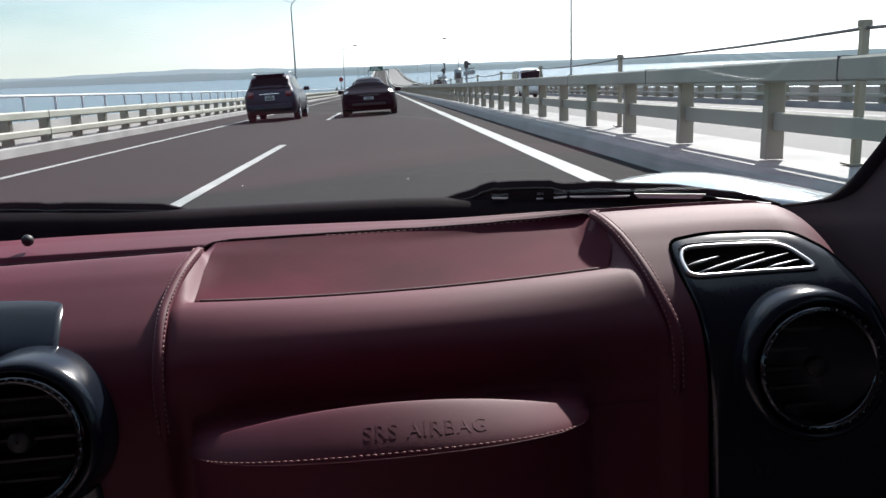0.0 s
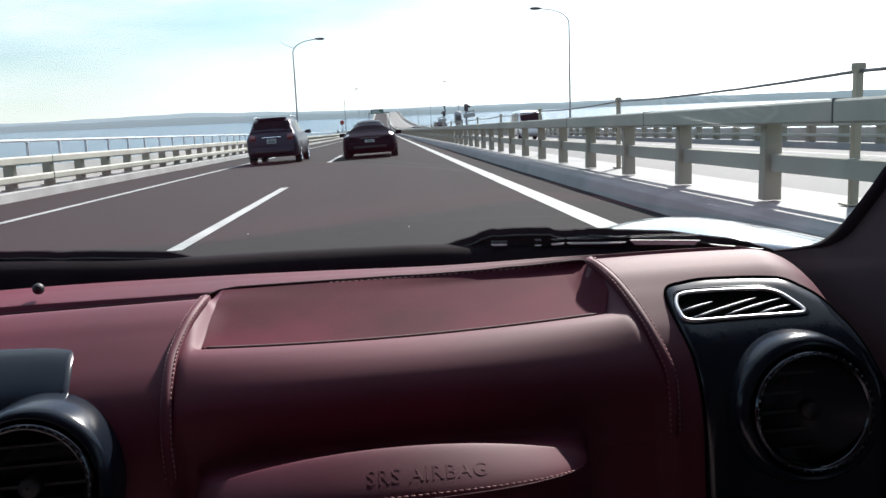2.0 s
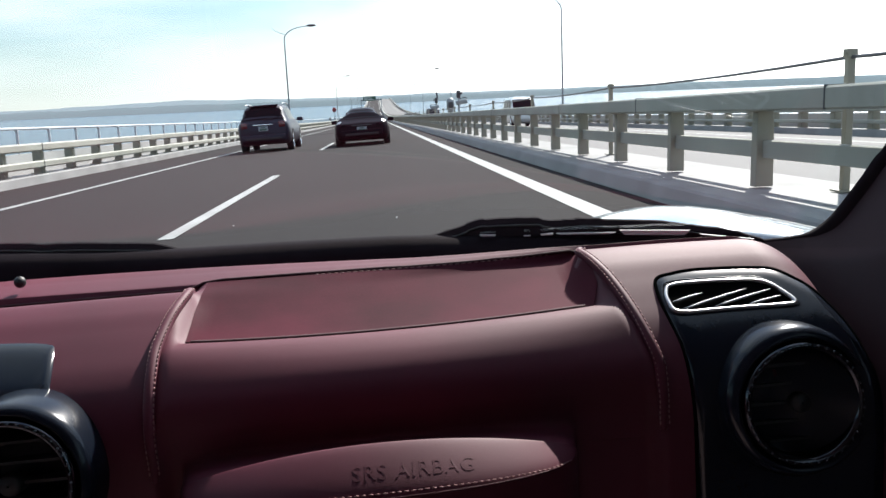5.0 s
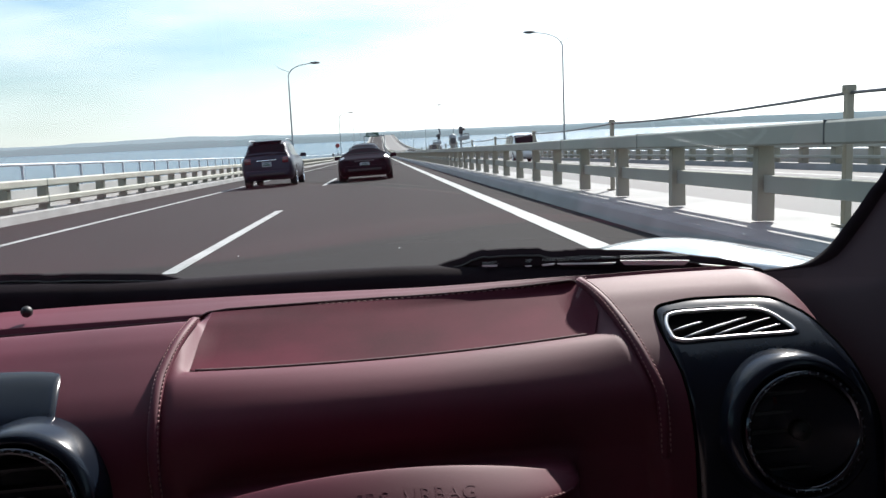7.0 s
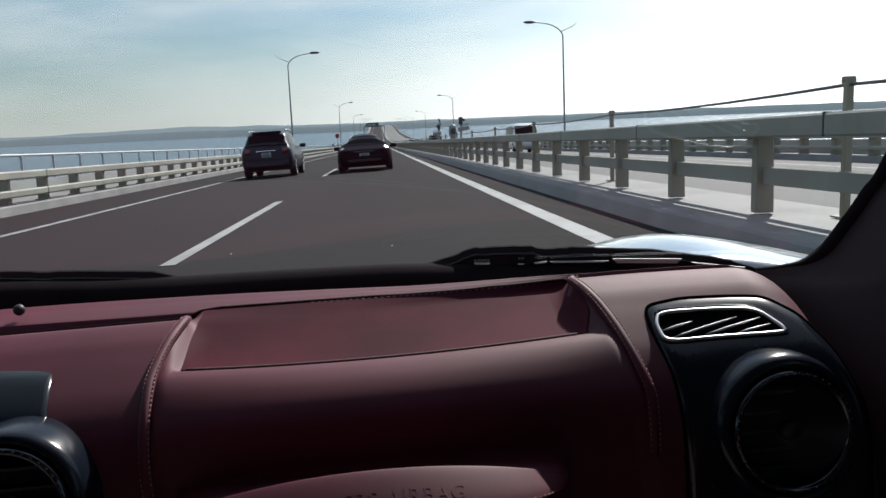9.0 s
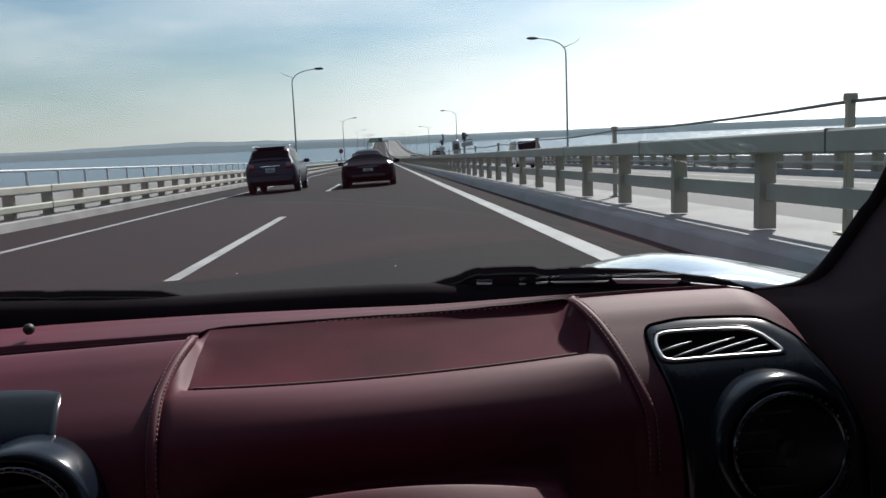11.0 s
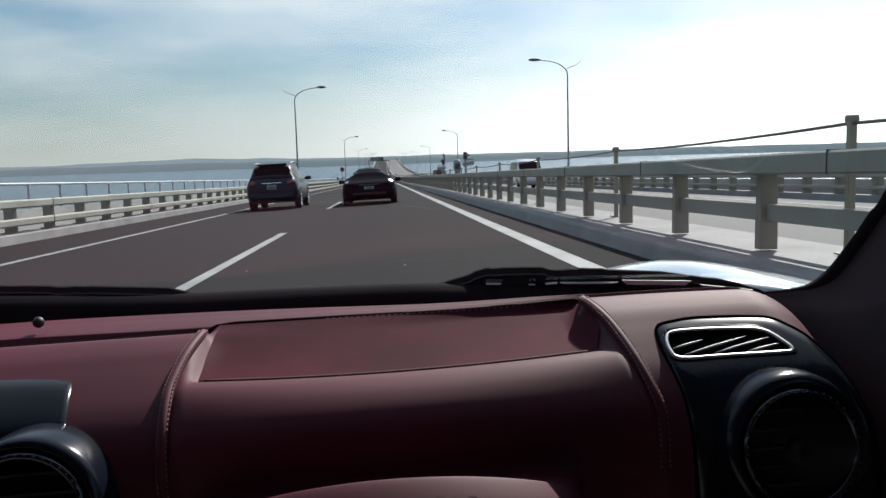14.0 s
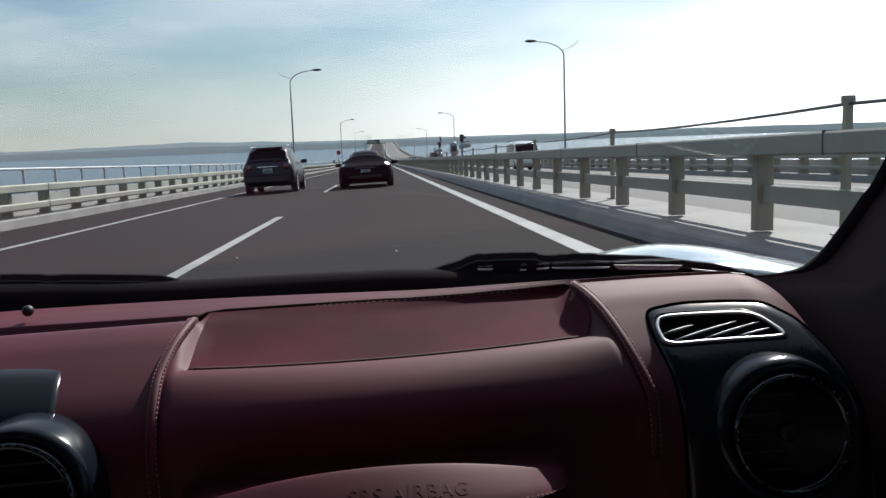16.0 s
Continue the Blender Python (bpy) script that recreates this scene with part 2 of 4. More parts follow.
for key, amount in (("coast", 0.235), ("coast_far", 0.36)):      # haze painted as a glow: air light emitted by the far shore alone
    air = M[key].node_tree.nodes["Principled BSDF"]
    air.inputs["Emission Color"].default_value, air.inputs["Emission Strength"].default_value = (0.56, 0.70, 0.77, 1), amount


# ---------------------------------------------------------------- mesh helpers
def mesh_ob(name, bm, mat, parent=None, smooth=True, label="", local=None):
    me = bpy.data.meshes.new(name)
    bmesh.ops.recalc_face_normals(bm, faces=bm.faces[:])
    bm.to_mesh(me)
    bm.free()
    for p in me.polygons:
        p.use_smooth = smooth
    me.materials.append(M[mat])
    ob = new(name, me)
    if parent is not None:
        ob.parent = parent
    if local is not None:
        ob.matrix_basis = local
    if label:
        ob["label"] = label
    return ob


def part(name, bm, mat, parent, label="", smooth=True, local=None):
    return mesh_ob(name, bm, mat, parent, smooth, label, local)


def box(bm, x0, x1, y0, y1, z0, z1, bevel=0.0):
    b = bmesh.new()
    bmesh.ops.create_cube(b, size=1.0)
    bmesh.ops.transform(b, matrix=Matrix.Translation(((x0 + x1) / 2, (y0 + y1) / 2, (z0 + z1) / 2)) @ Matrix.Diagonal((x1 - x0, y1 - y0, z1 - z0, 1)), verts=b.verts[:])
    if bevel:
        bmesh.ops.bevel(b, geom=b.edges[:], offset=bevel, segments=2, affect="EDGES", profile=0.5)
    join(bm, b)
    return bm


def join(bm, b, m=None):
    """Add the bmesh b, moved by m, to bm."""
    if m is not None:
        bmesh.ops.transform(b, matrix=m, verts=b.verts[:])
    tmp = bpy.data.meshes.new("tmp")
    b.to_mesh(tmp)
    b.free()
    bm.from_mesh(tmp)
    bpy.data.meshes.remove(tmp)


def sheet(rows, close_u=False, close_v=False, ends=False):
    """A bmesh surface through a grid of points."""
    bm = bmesh.new()
    vs = [[bm.verts.new(p) for p in r] for r in rows]
    nu, nv = len(vs), len(vs[0])
    for i in range(nu if close_u else nu - 1):
        for j in range(nv if close_v else nv - 1):
            a, b, c, d = vs[i][j], vs[(i + 1) % nu][j], vs[(i + 1) % nu][(j + 1) % nv], vs[i][(j + 1) % nv]
            bm.faces.new((a, b, c, d))
    if ends:
        bm.faces.new(vs[0][::-1])
        bm.faces.new(vs[-1])
    return bm


def tube(path, radius, n=10, flat=1.0, up=(0, 0, 1), ends=True):
    """A tube along a list of points; radius is a number or one for each point; flat squeezes it along its second axis."""
    pts = [Vector(p) for p in path]
    rad = radius if isinstance(radius, (list, tuple)) else [radius] * len(pts)
    rows = []
    for i, p in enumerate(pts):
        d = (pts[min(i + 1, len(pts) - 1)] - pts[max(i - 1, 0)]).normalized()
        a = d.cross(Vector(up))
        a = a.normalized() if a.length > 1e-4 else d.cross(Vector((0, 1, 0))).normalized()
        b = a.cross(d)
        rows.append([p + a * math.cos(t) * rad[i] + b * math.sin(t) * rad[i] * flat for t in [2 * math.pi * k / n for k in range(n)]])
    return sheet(rows, close_v=True, ends=ends)


def smooth_step(a, b, v):
    t = min(1.0, max(0.0, (v - a) / (b - a)))
    return t * t * (3 - 2 * t)


def spline(points, n):
    """n points on a Catmull-Rom curve through the given ones."""
    P = [Vector(p) for p in points]
    P = [2 * P[0] - P[1]] + P + [2 * P[-1] - P[-2]]
    out, k = [], len(P) - 3
    for i in range(n):
        s = min(k - 1e-6, i * k / (n - 1))
        j, t = int(s), s - int(s)
        a, b, c, d = P[j:j + 4]
        out.append(0.5 * (2 * b + (c - a) * t + (2 * a - 5 * b + 4 * c - d) * t * t + (3 * b - a - 3 * c + d) * t ** 3))
    return out


def empty(name, m=None):
    e = new(name)
    e.empty_display_size = 0.3
    if m is not None:
        e.matrix_basis = m
    return e


# ---------------------------------------------------------------- the viaduct
GRADE, FALL = math.tan(radians(1.5)), math.tan(radians(1.75))     # the road goes down ahead and rises to the median
MEDIAN = 3.0
STATIONS = [-30 + 6 * i for i in range(22)] + [102 + 12 * i for i in range(100)]


def profile(y):
    """Height of the road's crown line: down the grade, through a sag, up to a crest."""
    if y < 110:
        return -GRADE * y
    z, k1, k2 = -GRADE * 110, (GRADE + 0.020) / 650, 0.036 / 260
    a = min(y, 760) - 110
    z += -GRADE * a + k1 * a * a / 2
    if y > 760:
        b = min(y, 1020) - 760
        z += 0.020 * b - k2 * b * b / 2
    if y > 1020:
        z += (0.020 - 0.036) * (y - 1020)
    return z


def deck(x, y):
    """Height of the road's surface."""
    return profile(y) + (FALL * x if x < MEDIAN else FALL * (2 * MEDIAN - x))


def along(section, stations=None, closed=True, ref=None):
    """An outline in x and height above the road, drawn along the viaduct."""
    ys = stations or STATIONS
    return sheet([[(x, y, z + deck(x if ref is None else ref, y)) for x, z in section] for y in ys], close_v=closed, ends=closed)


def rect(x0, x1, z0, z1, r=0.02):
    return [(x0 + r, z0), (x1 - r, z0), (x1, z0 + r), (x1, z1 - r), (x1 - r, z1), (x0 + r, z1), (x0, z1 - r), (x0, z0 + r)]


road = tagged(mesh_ob("road", along([(-8.0, 0), (-4.0, 0), (0, 0), (2.36, 0)], closed=False), "asphalt", smooth=False),
              "grey-brown asphalt carriageway of a sea viaduct", "road", kind="structure")
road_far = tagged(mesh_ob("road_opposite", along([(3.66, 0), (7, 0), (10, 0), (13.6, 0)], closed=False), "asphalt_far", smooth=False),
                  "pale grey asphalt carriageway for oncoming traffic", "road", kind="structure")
slab = tagged(mesh_ob("bridge_deck", along([(-9.3, -0.06), (-3, -0.06), (MEDIAN, -0.06), (9, -0.06), (15.4, -0.06), (15.4, -1.2), (11, -2.6), (-5, -2.6), (-9.3, -1.2)]), "concrete", smooth=False),
              "concrete deck slab of the viaduct above the sea", "bridge", kind="structure")


def stripe(x, w, y0, y1, name, parent, step=12):
    n = max(1, int((y1 - y0) / step))
    ys = [y0 + (y1 - y0) * i / n for i in range(n + 1)]
    return part(name, along([(x - w / 2, 0.005), (x + w / 2, 0.005)], ys, closed=False), "paint", parent, smooth=False)


EDGE = STATIONS
for x, w, nm, owner in ((1.71, 0.20, "edge_line", road), (-5.38, 0.16, "edge_line", road), (4.45, 0.20, "edge_line", road_far), (11.3, 0.18, "edge_line", road_far)):
    part(nm, along([(x - w / 2, 0.005), (x + w / 2, 0.005)], EDGE, closed=False), "paint", owner, smooth=False)
for k in range(-1, 34):
    stripe(-1.88, 0.14, 7.2 + 20 * k, 15.2 + 20 * k, "lane_dash", road)
    stripe(7.7, 0.15, 3.0 + 20 * k, 11.0 + 20 * k, "lane_dash", road_far)

# expansion joints across the lanes
for y in (62.0, 150.0):
    b = along([(-7.6, 0.002), (2.34, 0.002), (2.34, 0.012), (-7.6, 0.012)], [y, y + 0.28])
    part("expansion_joint", b, "joint", road, smooth=False)

# kerbs
tagged(mesh_ob("kerb_median", along([(2.32, -0.05), (2.38, 0.13), (2.40, 0.15), (3.60, 0.15), (3.64, 0.13), (3.68, -0.05)]), "kerb", smooth=False),
       "pale concrete kerb plinth under the median barrier", "kerb", kind="structure")
tagged(mesh_ob("kerb_outer", along([(-7.52, -0.05), (-7.56, 0.17), (-7.60, 0.20), (-8.95, 0.20), (-8.95, -0.1)]), "kerb", smooth=False),
       "pale concrete kerb and walkway at the outer edge", "kerb", kind="structure")
tagged(mesh_ob("kerb_opposite", along([(13.5, -0.05), (13.55, 0.2), (15.3, 0.2), (15.3, -0.1)]), "kerb", smooth=False),
       "pale concrete kerb along the opposite outer edge", "kerb", kind="structure")

SAME = {}


def piece(name, key, make, mat, parent, at):
    """One of many alike parts on shared mesh data."""
    if key not in SAME:
        bm = make()
        me = bpy.data.meshes.new(name)
        bmesh.ops.recalc_face_normals(bm, faces=bm.faces[:])
        bm.to_mesh(me)
        bm.free()
        me.materials.append(M[mat])
        SAME[key] = me
    ob = new(name, SAME[key])
    ob.parent = parent
    ob.matrix_basis = at
    return ob


def far_pieces(name, make, mat, parent, places):
    bm = bmesh.new()
    for m in places:
        join(bm, make(), m)
    ob = part(name, bm, mat, parent, smooth=False)
    ob["kind"] = "stuff"
    return ob


def at_deck(x, y, z=0.0):
    return Matrix.Translation((x, y, deck(x, y) + z))


# median barrier: broad top beam and thin lower rail on steel posts
median = tagged(empty("median_barrier"), "cream-painted steel median barrier on close posts", "barrier")
part("top_beam", along(rect(2.71, 3.00, 0.735, 0.882, 0.014)), "rail", median, smooth=False)
part("lower_rail", along([(2.895, 0.372), (2.905, 0.366), (2.935, 0.366), (2.935, 0.384), (2.915, 0.390), (2.915, 0.478), (2.935, 0.484), (2.935, 0.502), (2.905, 0.502), (2.895, 0.496)]), "rail", median, smooth=False)


def median_post():
    """Box post, a little broader below, with a bracket under the beam."""
    bm = sheet([[(sx * w, sy * d, z) for sx, sy in ((-1, -1), (1, -1), (1, 1), (-1, 1))] for w, d, z in ((0.072, 0.050, 0.0), (0.068, 0.048, 0.25), (0.065, 0.046, 0.587))], close_v=True, ends=True)
    bmesh.ops.bevel(bm, geom=[e for e in bm.edges if abs(e.verts[0].co.z - e.verts[1].co.z) > 0.1], offset=0.008, segments=1, affect="EDGES")
    box(bm, -0.11, 0.09, -0.045, 0.045, 0.572, 0.588)
    return bm


for i in range(120):
    piece("barrier_post", "median_post", median_post, "cream", median, at_deck(2.915, -3.2 + 1.9 * i, 0.148))
far_pieces("distant_posts", median_post, "cream", median, [at_deck(2.915, -3.2 + 1.9 * i, 0.148) for i in range(120, 345)])


def splice():
    bm = bmesh.new()
    box(bm, -0.149, 0.149, -0.006, 0.006, 0.733, 0.884)
    return bm


for i in range(30):
    piece("beam_joint", "splice", splice, "dark_metal", median, at_deck(2.855, 5.05 + 3.8 * i))

# cable on its own short posts above the barrier
rope = tagged(empty("cable_fence"), "dark steel cable carried on short cream posts", "fence")


def cable_post():
    bm = bmesh.new()
    box(bm, -0.027, 0.027, -0.027, 0.027, 0, 0.98, 0.006)
    box(bm, -0.036, 0.036, -0.036, 0.036, 0.925, 0.985, 0.008)
    box(bm, -0.046, 0.046, -0.016, 0.016, 0.945, 0.965)
    box(bm, -0.07, 0.07, -0.07, 0.07, 0, 0.012)
    return bm


for i in range(50):
    piece("cable_post", "cable_post", cable_post, "cream", rope, at_deck(3.24, -0.3 + 6.0 * i, 0.148))
sag = []
for i in range(49):
    for k in range(6):
        s = k / 6
        y = -0.3 + 6.0 * (i + s)
        sag.append((3.24, y, deck(3.24, y) + 1.075 - 0.03 * 4 * s * (1 - s)))
part("cable", tube(sag, 0.014, 6), "cable", rope)

# outer guard rail
guard = tagged(empty("guard_rail"), "cream steel guard rail with two beams on posts", "guard rail")
part("upper_beam", along(rect(-7.70, -7.56, 0.715, 0.895, 0.03)), "rail", guard, smooth=False)
part("lower_beam", along(rect(-7.70, -7.56, 0.345, 0.505, 0.03)), "rail", guard, smooth=False)


def guard_post():
    bm = bmesh.new()
    box(bm, -0.10, 0.10, -0.09, 0.09, 0, 0.69, 0.01)
    box(bm, 0.08, 0.16, -0.14, 0.14, 0.16, 0.29, 0.01)
    box(bm, 0.08, 0.16, -0.14, 0.14, 0.53, 0.68, 0.01)
    box(bm, -0.14, 0.14, -0.18, 0.18, 0, 0.03)
    return bm


for i in range(110):
    piece("guard_post", "guard_post", guard_post, "cream", guard, at_deck(-7.84, 6.0 + 2.0 * i, 0.198))
far_pieces("distant_posts", guard_post, "cream", guard, [at_deck(-7.84, 6.0 + 2.0 * i, 0.198) for i in range(110, 320)])


def guard_splice():
    bm = bmesh.new()
    box(bm, -0.004, 0.006, -0.012, 0.012, 0.715, 0.895)
    box(bm, -0.004, 0.006, -0.012, 0.012, 0.345, 0.505)
    return bm


for i in range(24):
    piece("beam_joint", "guard_splice", guard_splice, "dark_metal", guard, at_deck(-7.56, 11.6 + 8.0 * i))

# pipe parapet at the deck's edge
parapet = tagged(empty("parapet_railing"), "thin grey pipe railing at the outer deck edge", "railing")
for z, r in ((1.265, 0.038), (0.62, 0.022)):
    part("pipe", tube([(-8.7, y, deck(-8.7, y) + z) for y in STATIONS[3:]], r, 6), "galv", parapet)


def parapet_post():
    bm = bmesh.new()
    box(bm, -0.03, 0.03, -0.025, 0.025, 0, 1.05, 0.005)
    box(bm, -0.05, 0.05, -0.06, 0.06, 0, 0.015)
    box(bm, -0.04, 0.04, -0.045, 0.045, 1.005, 1.045)
    return bm


part("parapet_kerb", along([(-8.56, 0.19), (-8.58, 0.66), (-8.86, 0.66), (-8.90, 0.19)]), "concrete", parapet, "low concrete upstand under the pipe railing", smooth=False)
for i in range(100):
    piece("railing_post", "parapet_post", parapet_post, "galv", parapet, at_deck(-8.7, 7.1 + 2.0 * i, 0.198))
far_pieces("distant_posts", parapet_post, "galv", parapet, [at_deck(-8.7, 7.1 + 2.0 * i, 0.198) for i in range(100, 300)])

# outer barrier of the opposite carriageway
outer = tagged(empty("opposite_barrier"), "cream steel barrier along the opposite carriageway", "barrier")
part("top_beam", along(rect(13.75, 13.98, 0.70, 0.88, 0.03)), "rail", outer, smooth=False)
part("lower_rail", along(rect(13.75, 13.90, 0.36, 0.47, 0.02)), "rail", outer, smooth=False)


def outer_post():
    bm = bmesh.new()
    box(bm, -0.11, 0.11, -0.13, 0.13, 0, 0.52, 0.01)
    box(bm, -0.12, 0.12, -0.14, 0.14, 0, 0.03)
    return bm


for i in range(90):
    piece("barrier_post", "outer_post", outer_post, "cream", outer, at_deck(14.0, 5.0 + 2.0 * i, 0.198))
far_pieces("distant_posts", outer_post, "cream", outer, [at_deck(14.0, 5.0 + 2.0 * i, 0.198) for i in range(90, 300)])

part("parapet_wall", along([(14.7, 0.1), (14.7, 0.66), (14.95, 0.66), (14.95, 0.1)]), "concrete", outer, smooth=False)

# sea and far shore
SEA = -36.0
bm = bmesh.new()
bmesh.ops.create_grid(bm, x_segments=24, y_segments=24, size=4700)
tagged(mesh_ob("water", bm, "sea", smooth=False, local=Matrix.Translation((0, 0, SEA))), "calm blue-grey sea to the horizon", "sea", kind="structure")


def shore(radius, a0, a1, height, seed, name, mat, rough):
    """A strip of low hills along an arc: wooded ridge with a broken outline."""
    rows = []
    n = 900
    for i in range(n + 1):
        a = radians(a0 + (a1 - a0) * i / n)
        h = height * (0.80 + 0.45 * max(0, noise.noise((i * 0.007 + seed, seed, 0))) + 0.10 * noise.noise((i * 0.06, seed, 3)) + rough * noise.noise((i * 0.45, seed, 7)) + rough * max(0, noise.noise((i * 1.1, seed, 11))))
        h *= 1 + 0.14 * math.exp(-((math.degrees(a) + 13) / 3.5) ** 2)
        p = Vector((math.sin(a), math.cos(a), 0)) * (1.0 + 0.22 * smooth_step(-0.1, 0.35, a))      # set farther off on one side to fit the camera's view
        rows.append([tuple(p * radius + Vector((0, 0, SEA - 2))), tuple(p * (radius + 30) + Vector((0, 0, SEA + h * 0.6))),
                     tuple(p * (radius + 90) + Vector((0, 0, SEA + h))), tuple(p * (radius + 200) + Vector((0, 0, SEA + h * 0.5)))])
    return tagged(mesh_ob(name, sheet(rows), mat), "low wooded shore across the bay, its haze a painted glow", "shore", kind="structure")


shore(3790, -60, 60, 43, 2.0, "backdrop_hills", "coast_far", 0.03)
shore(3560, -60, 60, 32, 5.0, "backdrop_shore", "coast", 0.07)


# ---------------------------------------------------------------- roadside things
def lamp_post(side):
    """Tall tapered pole with a curved arm over the road; side is +1 where the arm reaches towards +x."""
    e = tagged(empty("street_lamp"), "tall grey street lamp with curved arm and flat head", "street lamp", "street lamps along the viaduct")
    b = bmesh.new()
    box(b, -0.22, 0.22, -0.22, 0.22, 0, 0.05, 0.01)
    box(b, -0.13, 0.13, -0.13, 0.13, 0.05, 0.55, 0.03)
    part("base", b, "pole", e, smooth=False)
    part("pole", tube([(0, 0, 0.3 + 8.3 * i / 8) for i in range(9)], [0.095 - 0.04 * i / 8 for i in range(9)], 10), "pole", e)
    s = side
    part("arm", tube(spline([(0, 0, 8.5), (0.06 * s, 0, 8.85), (0.45 * s, 0, 9.3), (1.2 * s, 0, 9.62), (2.3 * s, 0, 9.78)], 22), [0.055 - 0.02 * i / 21 for i in range(22)], 8), "pole", e)
    part("spur", tube(spline([(0.15 * s, 0, 9.0), (-0.3 * s, 0, 9.2), (-0.8 * s, 0, 9.4), (-1.15 * s, 0, 9.75)], 14), [0.035 - 0.02 * i / 13 for i in range(14)], 6), "pole", e)
    b = bmesh.new()
    bmesh.ops.create_uvsphere(b, u_segments=16, v_segments=8, radius=1.0)
    bmesh.ops.transform(b, matrix=Matrix.Translation((2.6 * s, 0, 9.80)) @ Matrix.Diagonal((0.48, 0.20, 0.12, 1)), verts=b.verts[:])
    part("lamp_head", b, "dark_metal", e)
    return e


left_lamp, right_lamp = lamp_post(1), lamp_post(-1)
left_lamp.matrix_basis = at_deck(-8.35, 82.0, 0.195)
right_lamp.matrix_basis = at_deck(14.6, 66.0, 0.195)
for k in range(1, 7):
    copy_thing(left_lamp, at_deck(-8.35, 82.0 + 100 * k, 0.195))
    copy_thing(right_lamp, at_deck(14.6, 66.0 + 100 * k, 0.195))


def signal_mast(turn):
    """Short mast on the median with a camera head, a boxed light on a bracket and a slack cable."""
    e = tagged(empty("signal_mast"), "grey mast on the median with camera head and boxed light", "signal mast", "signal masts on the median")
    part("mast", tube([(0, 0, 0), (0, 0, 0.8), (0, 0, 1.36)], 0.042, 10), "pole", e)
    b = sheet([[(r * math.cos(a), r * math.sin(a), z) for a in [2 * math.pi * k / 18 for k in range(18)]] for r, z in ((0.001, 1.30), (0.075, 1.30), (0.085, 1.34), (0.085, 1.55), (0.075, 1.58), (0.001, 1.585))], close_v=True)
    head = part("camera_head", b, "dark_metal", e)
    part("lens", tube([(0.05, -0.04, 1.47), (0.12, -0.06, 1.47), (0.155, -0.07, 1.47)], [0.04, 0.045, 0.05], 12), "dark_metal", head)
    b = bmesh.new()
    box(b, -0.12, 0.34, -0.12, 0.06, 1.02, 1.19, 0.025)
    bmesh.ops.rotate(b, cent=(0, 0, 1.1), matrix=Matrix.Rotation(radians(turn), 3, "Y"), verts=b.verts[:])
    lamp = part("light_box", b, "pole", e)
    b = bmesh.new()
    box(b, 0.02, 0.33, -0.03, 0.03, 1.24, 1.27, 0.005)
    box(b, 0.31, 0.335, -0.03, 0.03, 1.05, 1.25, 0.005)
    bmesh.ops.rotate(b, cent=(0, 0, 1.1), matrix=Matrix.Rotation(radians(turn), 3, "Y"), verts=b.verts[:])
    part("bracket", b, "dark_metal", e)
    part("cable_loop", tube(spline([(0.24, 0, 1.03), (0.20, 0, 0.95), (0.12, 0, 0.90), (0.03, 0, 0.98)], 14), 0.006, 6), "cable", e)
    b = bmesh.new()
    box(b, -0.12, 0.12, -0.12, 0.12, 0, 0.02)
    part("foot", b, "pole", e, smooth=False)
    return e


mast = signal_mast(-9)
mast.matrix_basis = at_deck(3.22, 33.5, 0.149)
other = signal_mast(8)
other.matrix_basis = at_deck(3.22, 46.0, 0.149) @ Matrix.Diagonal((-1, 1, 1, 1))


def round_sign():
    e = tagged(empty("road_sign"), "round red sign on a short grey post with a cabinet", "sign")
    part("post", tube([(0, 0, 0), (0, 0, 1.4), (0, 0, 2.75)], 0.045, 8), "pole", e)
    rows = [[(r * math.cos(a), d, 2.75 + r * math.sin(a)) for a in [2 * math.pi * k / 28 for k in range(28)]] for r, d in ((0.001, -0.05), (0.40, -0.05), (0.42, -0.02), (0.42, 0.02), (0.001, 0.02))]
    part("disc", sheet(rows, close_v=True), "sign_red", e)
    b = bmesh.new()
    box(b, -0.17, 0.17, -0.14, 0.14, 0.55, 1.35, 0.02)
    part("cabinet", b, "galv", e, smooth=False)
    b = bmesh.new()
    bmesh.ops.create_uvsphere(b, u_segments=10, v_segments=6, radius=0.08)
    part("lamp", b, "dark_metal", e, local=Matrix.Translation((-0.22, -0.05, 2.3)))
    return e


round_sign().matrix_basis = at_deck(-8.2, 165.0, 0.195)


def capped_post():
    e = tagged(empty("bollard_light"), "squat grey domed light unit beyond the barrier", "light unit")
    rows = [[(r * math.cos(a), r * math.sin(a), z) for a in [2 * math.pi * k / 18 for k in range(18)]] for r, z in ((0.13, 0), (0.13, 0.86), (0.18, 0.88), (0.18, 1.22), (0.16, 1.31), (0.09, 1.37), (0.005, 1.385))]
    part("housing", sheet(rows, close_v=True), "pole", e)
    b = bmesh.new()
    box(b, -0.11, 0.11, -0.195, -0.16, 0.93, 1.19, 0.02)
    part("lens", b, "dark_metal", e)
    return e


unit = capped_post()
unit.matrix_basis = at_deck(3.40, 39.4, 0.195)
copy_thing(unit, at_deck(-8.3, 150.0, 0.195))


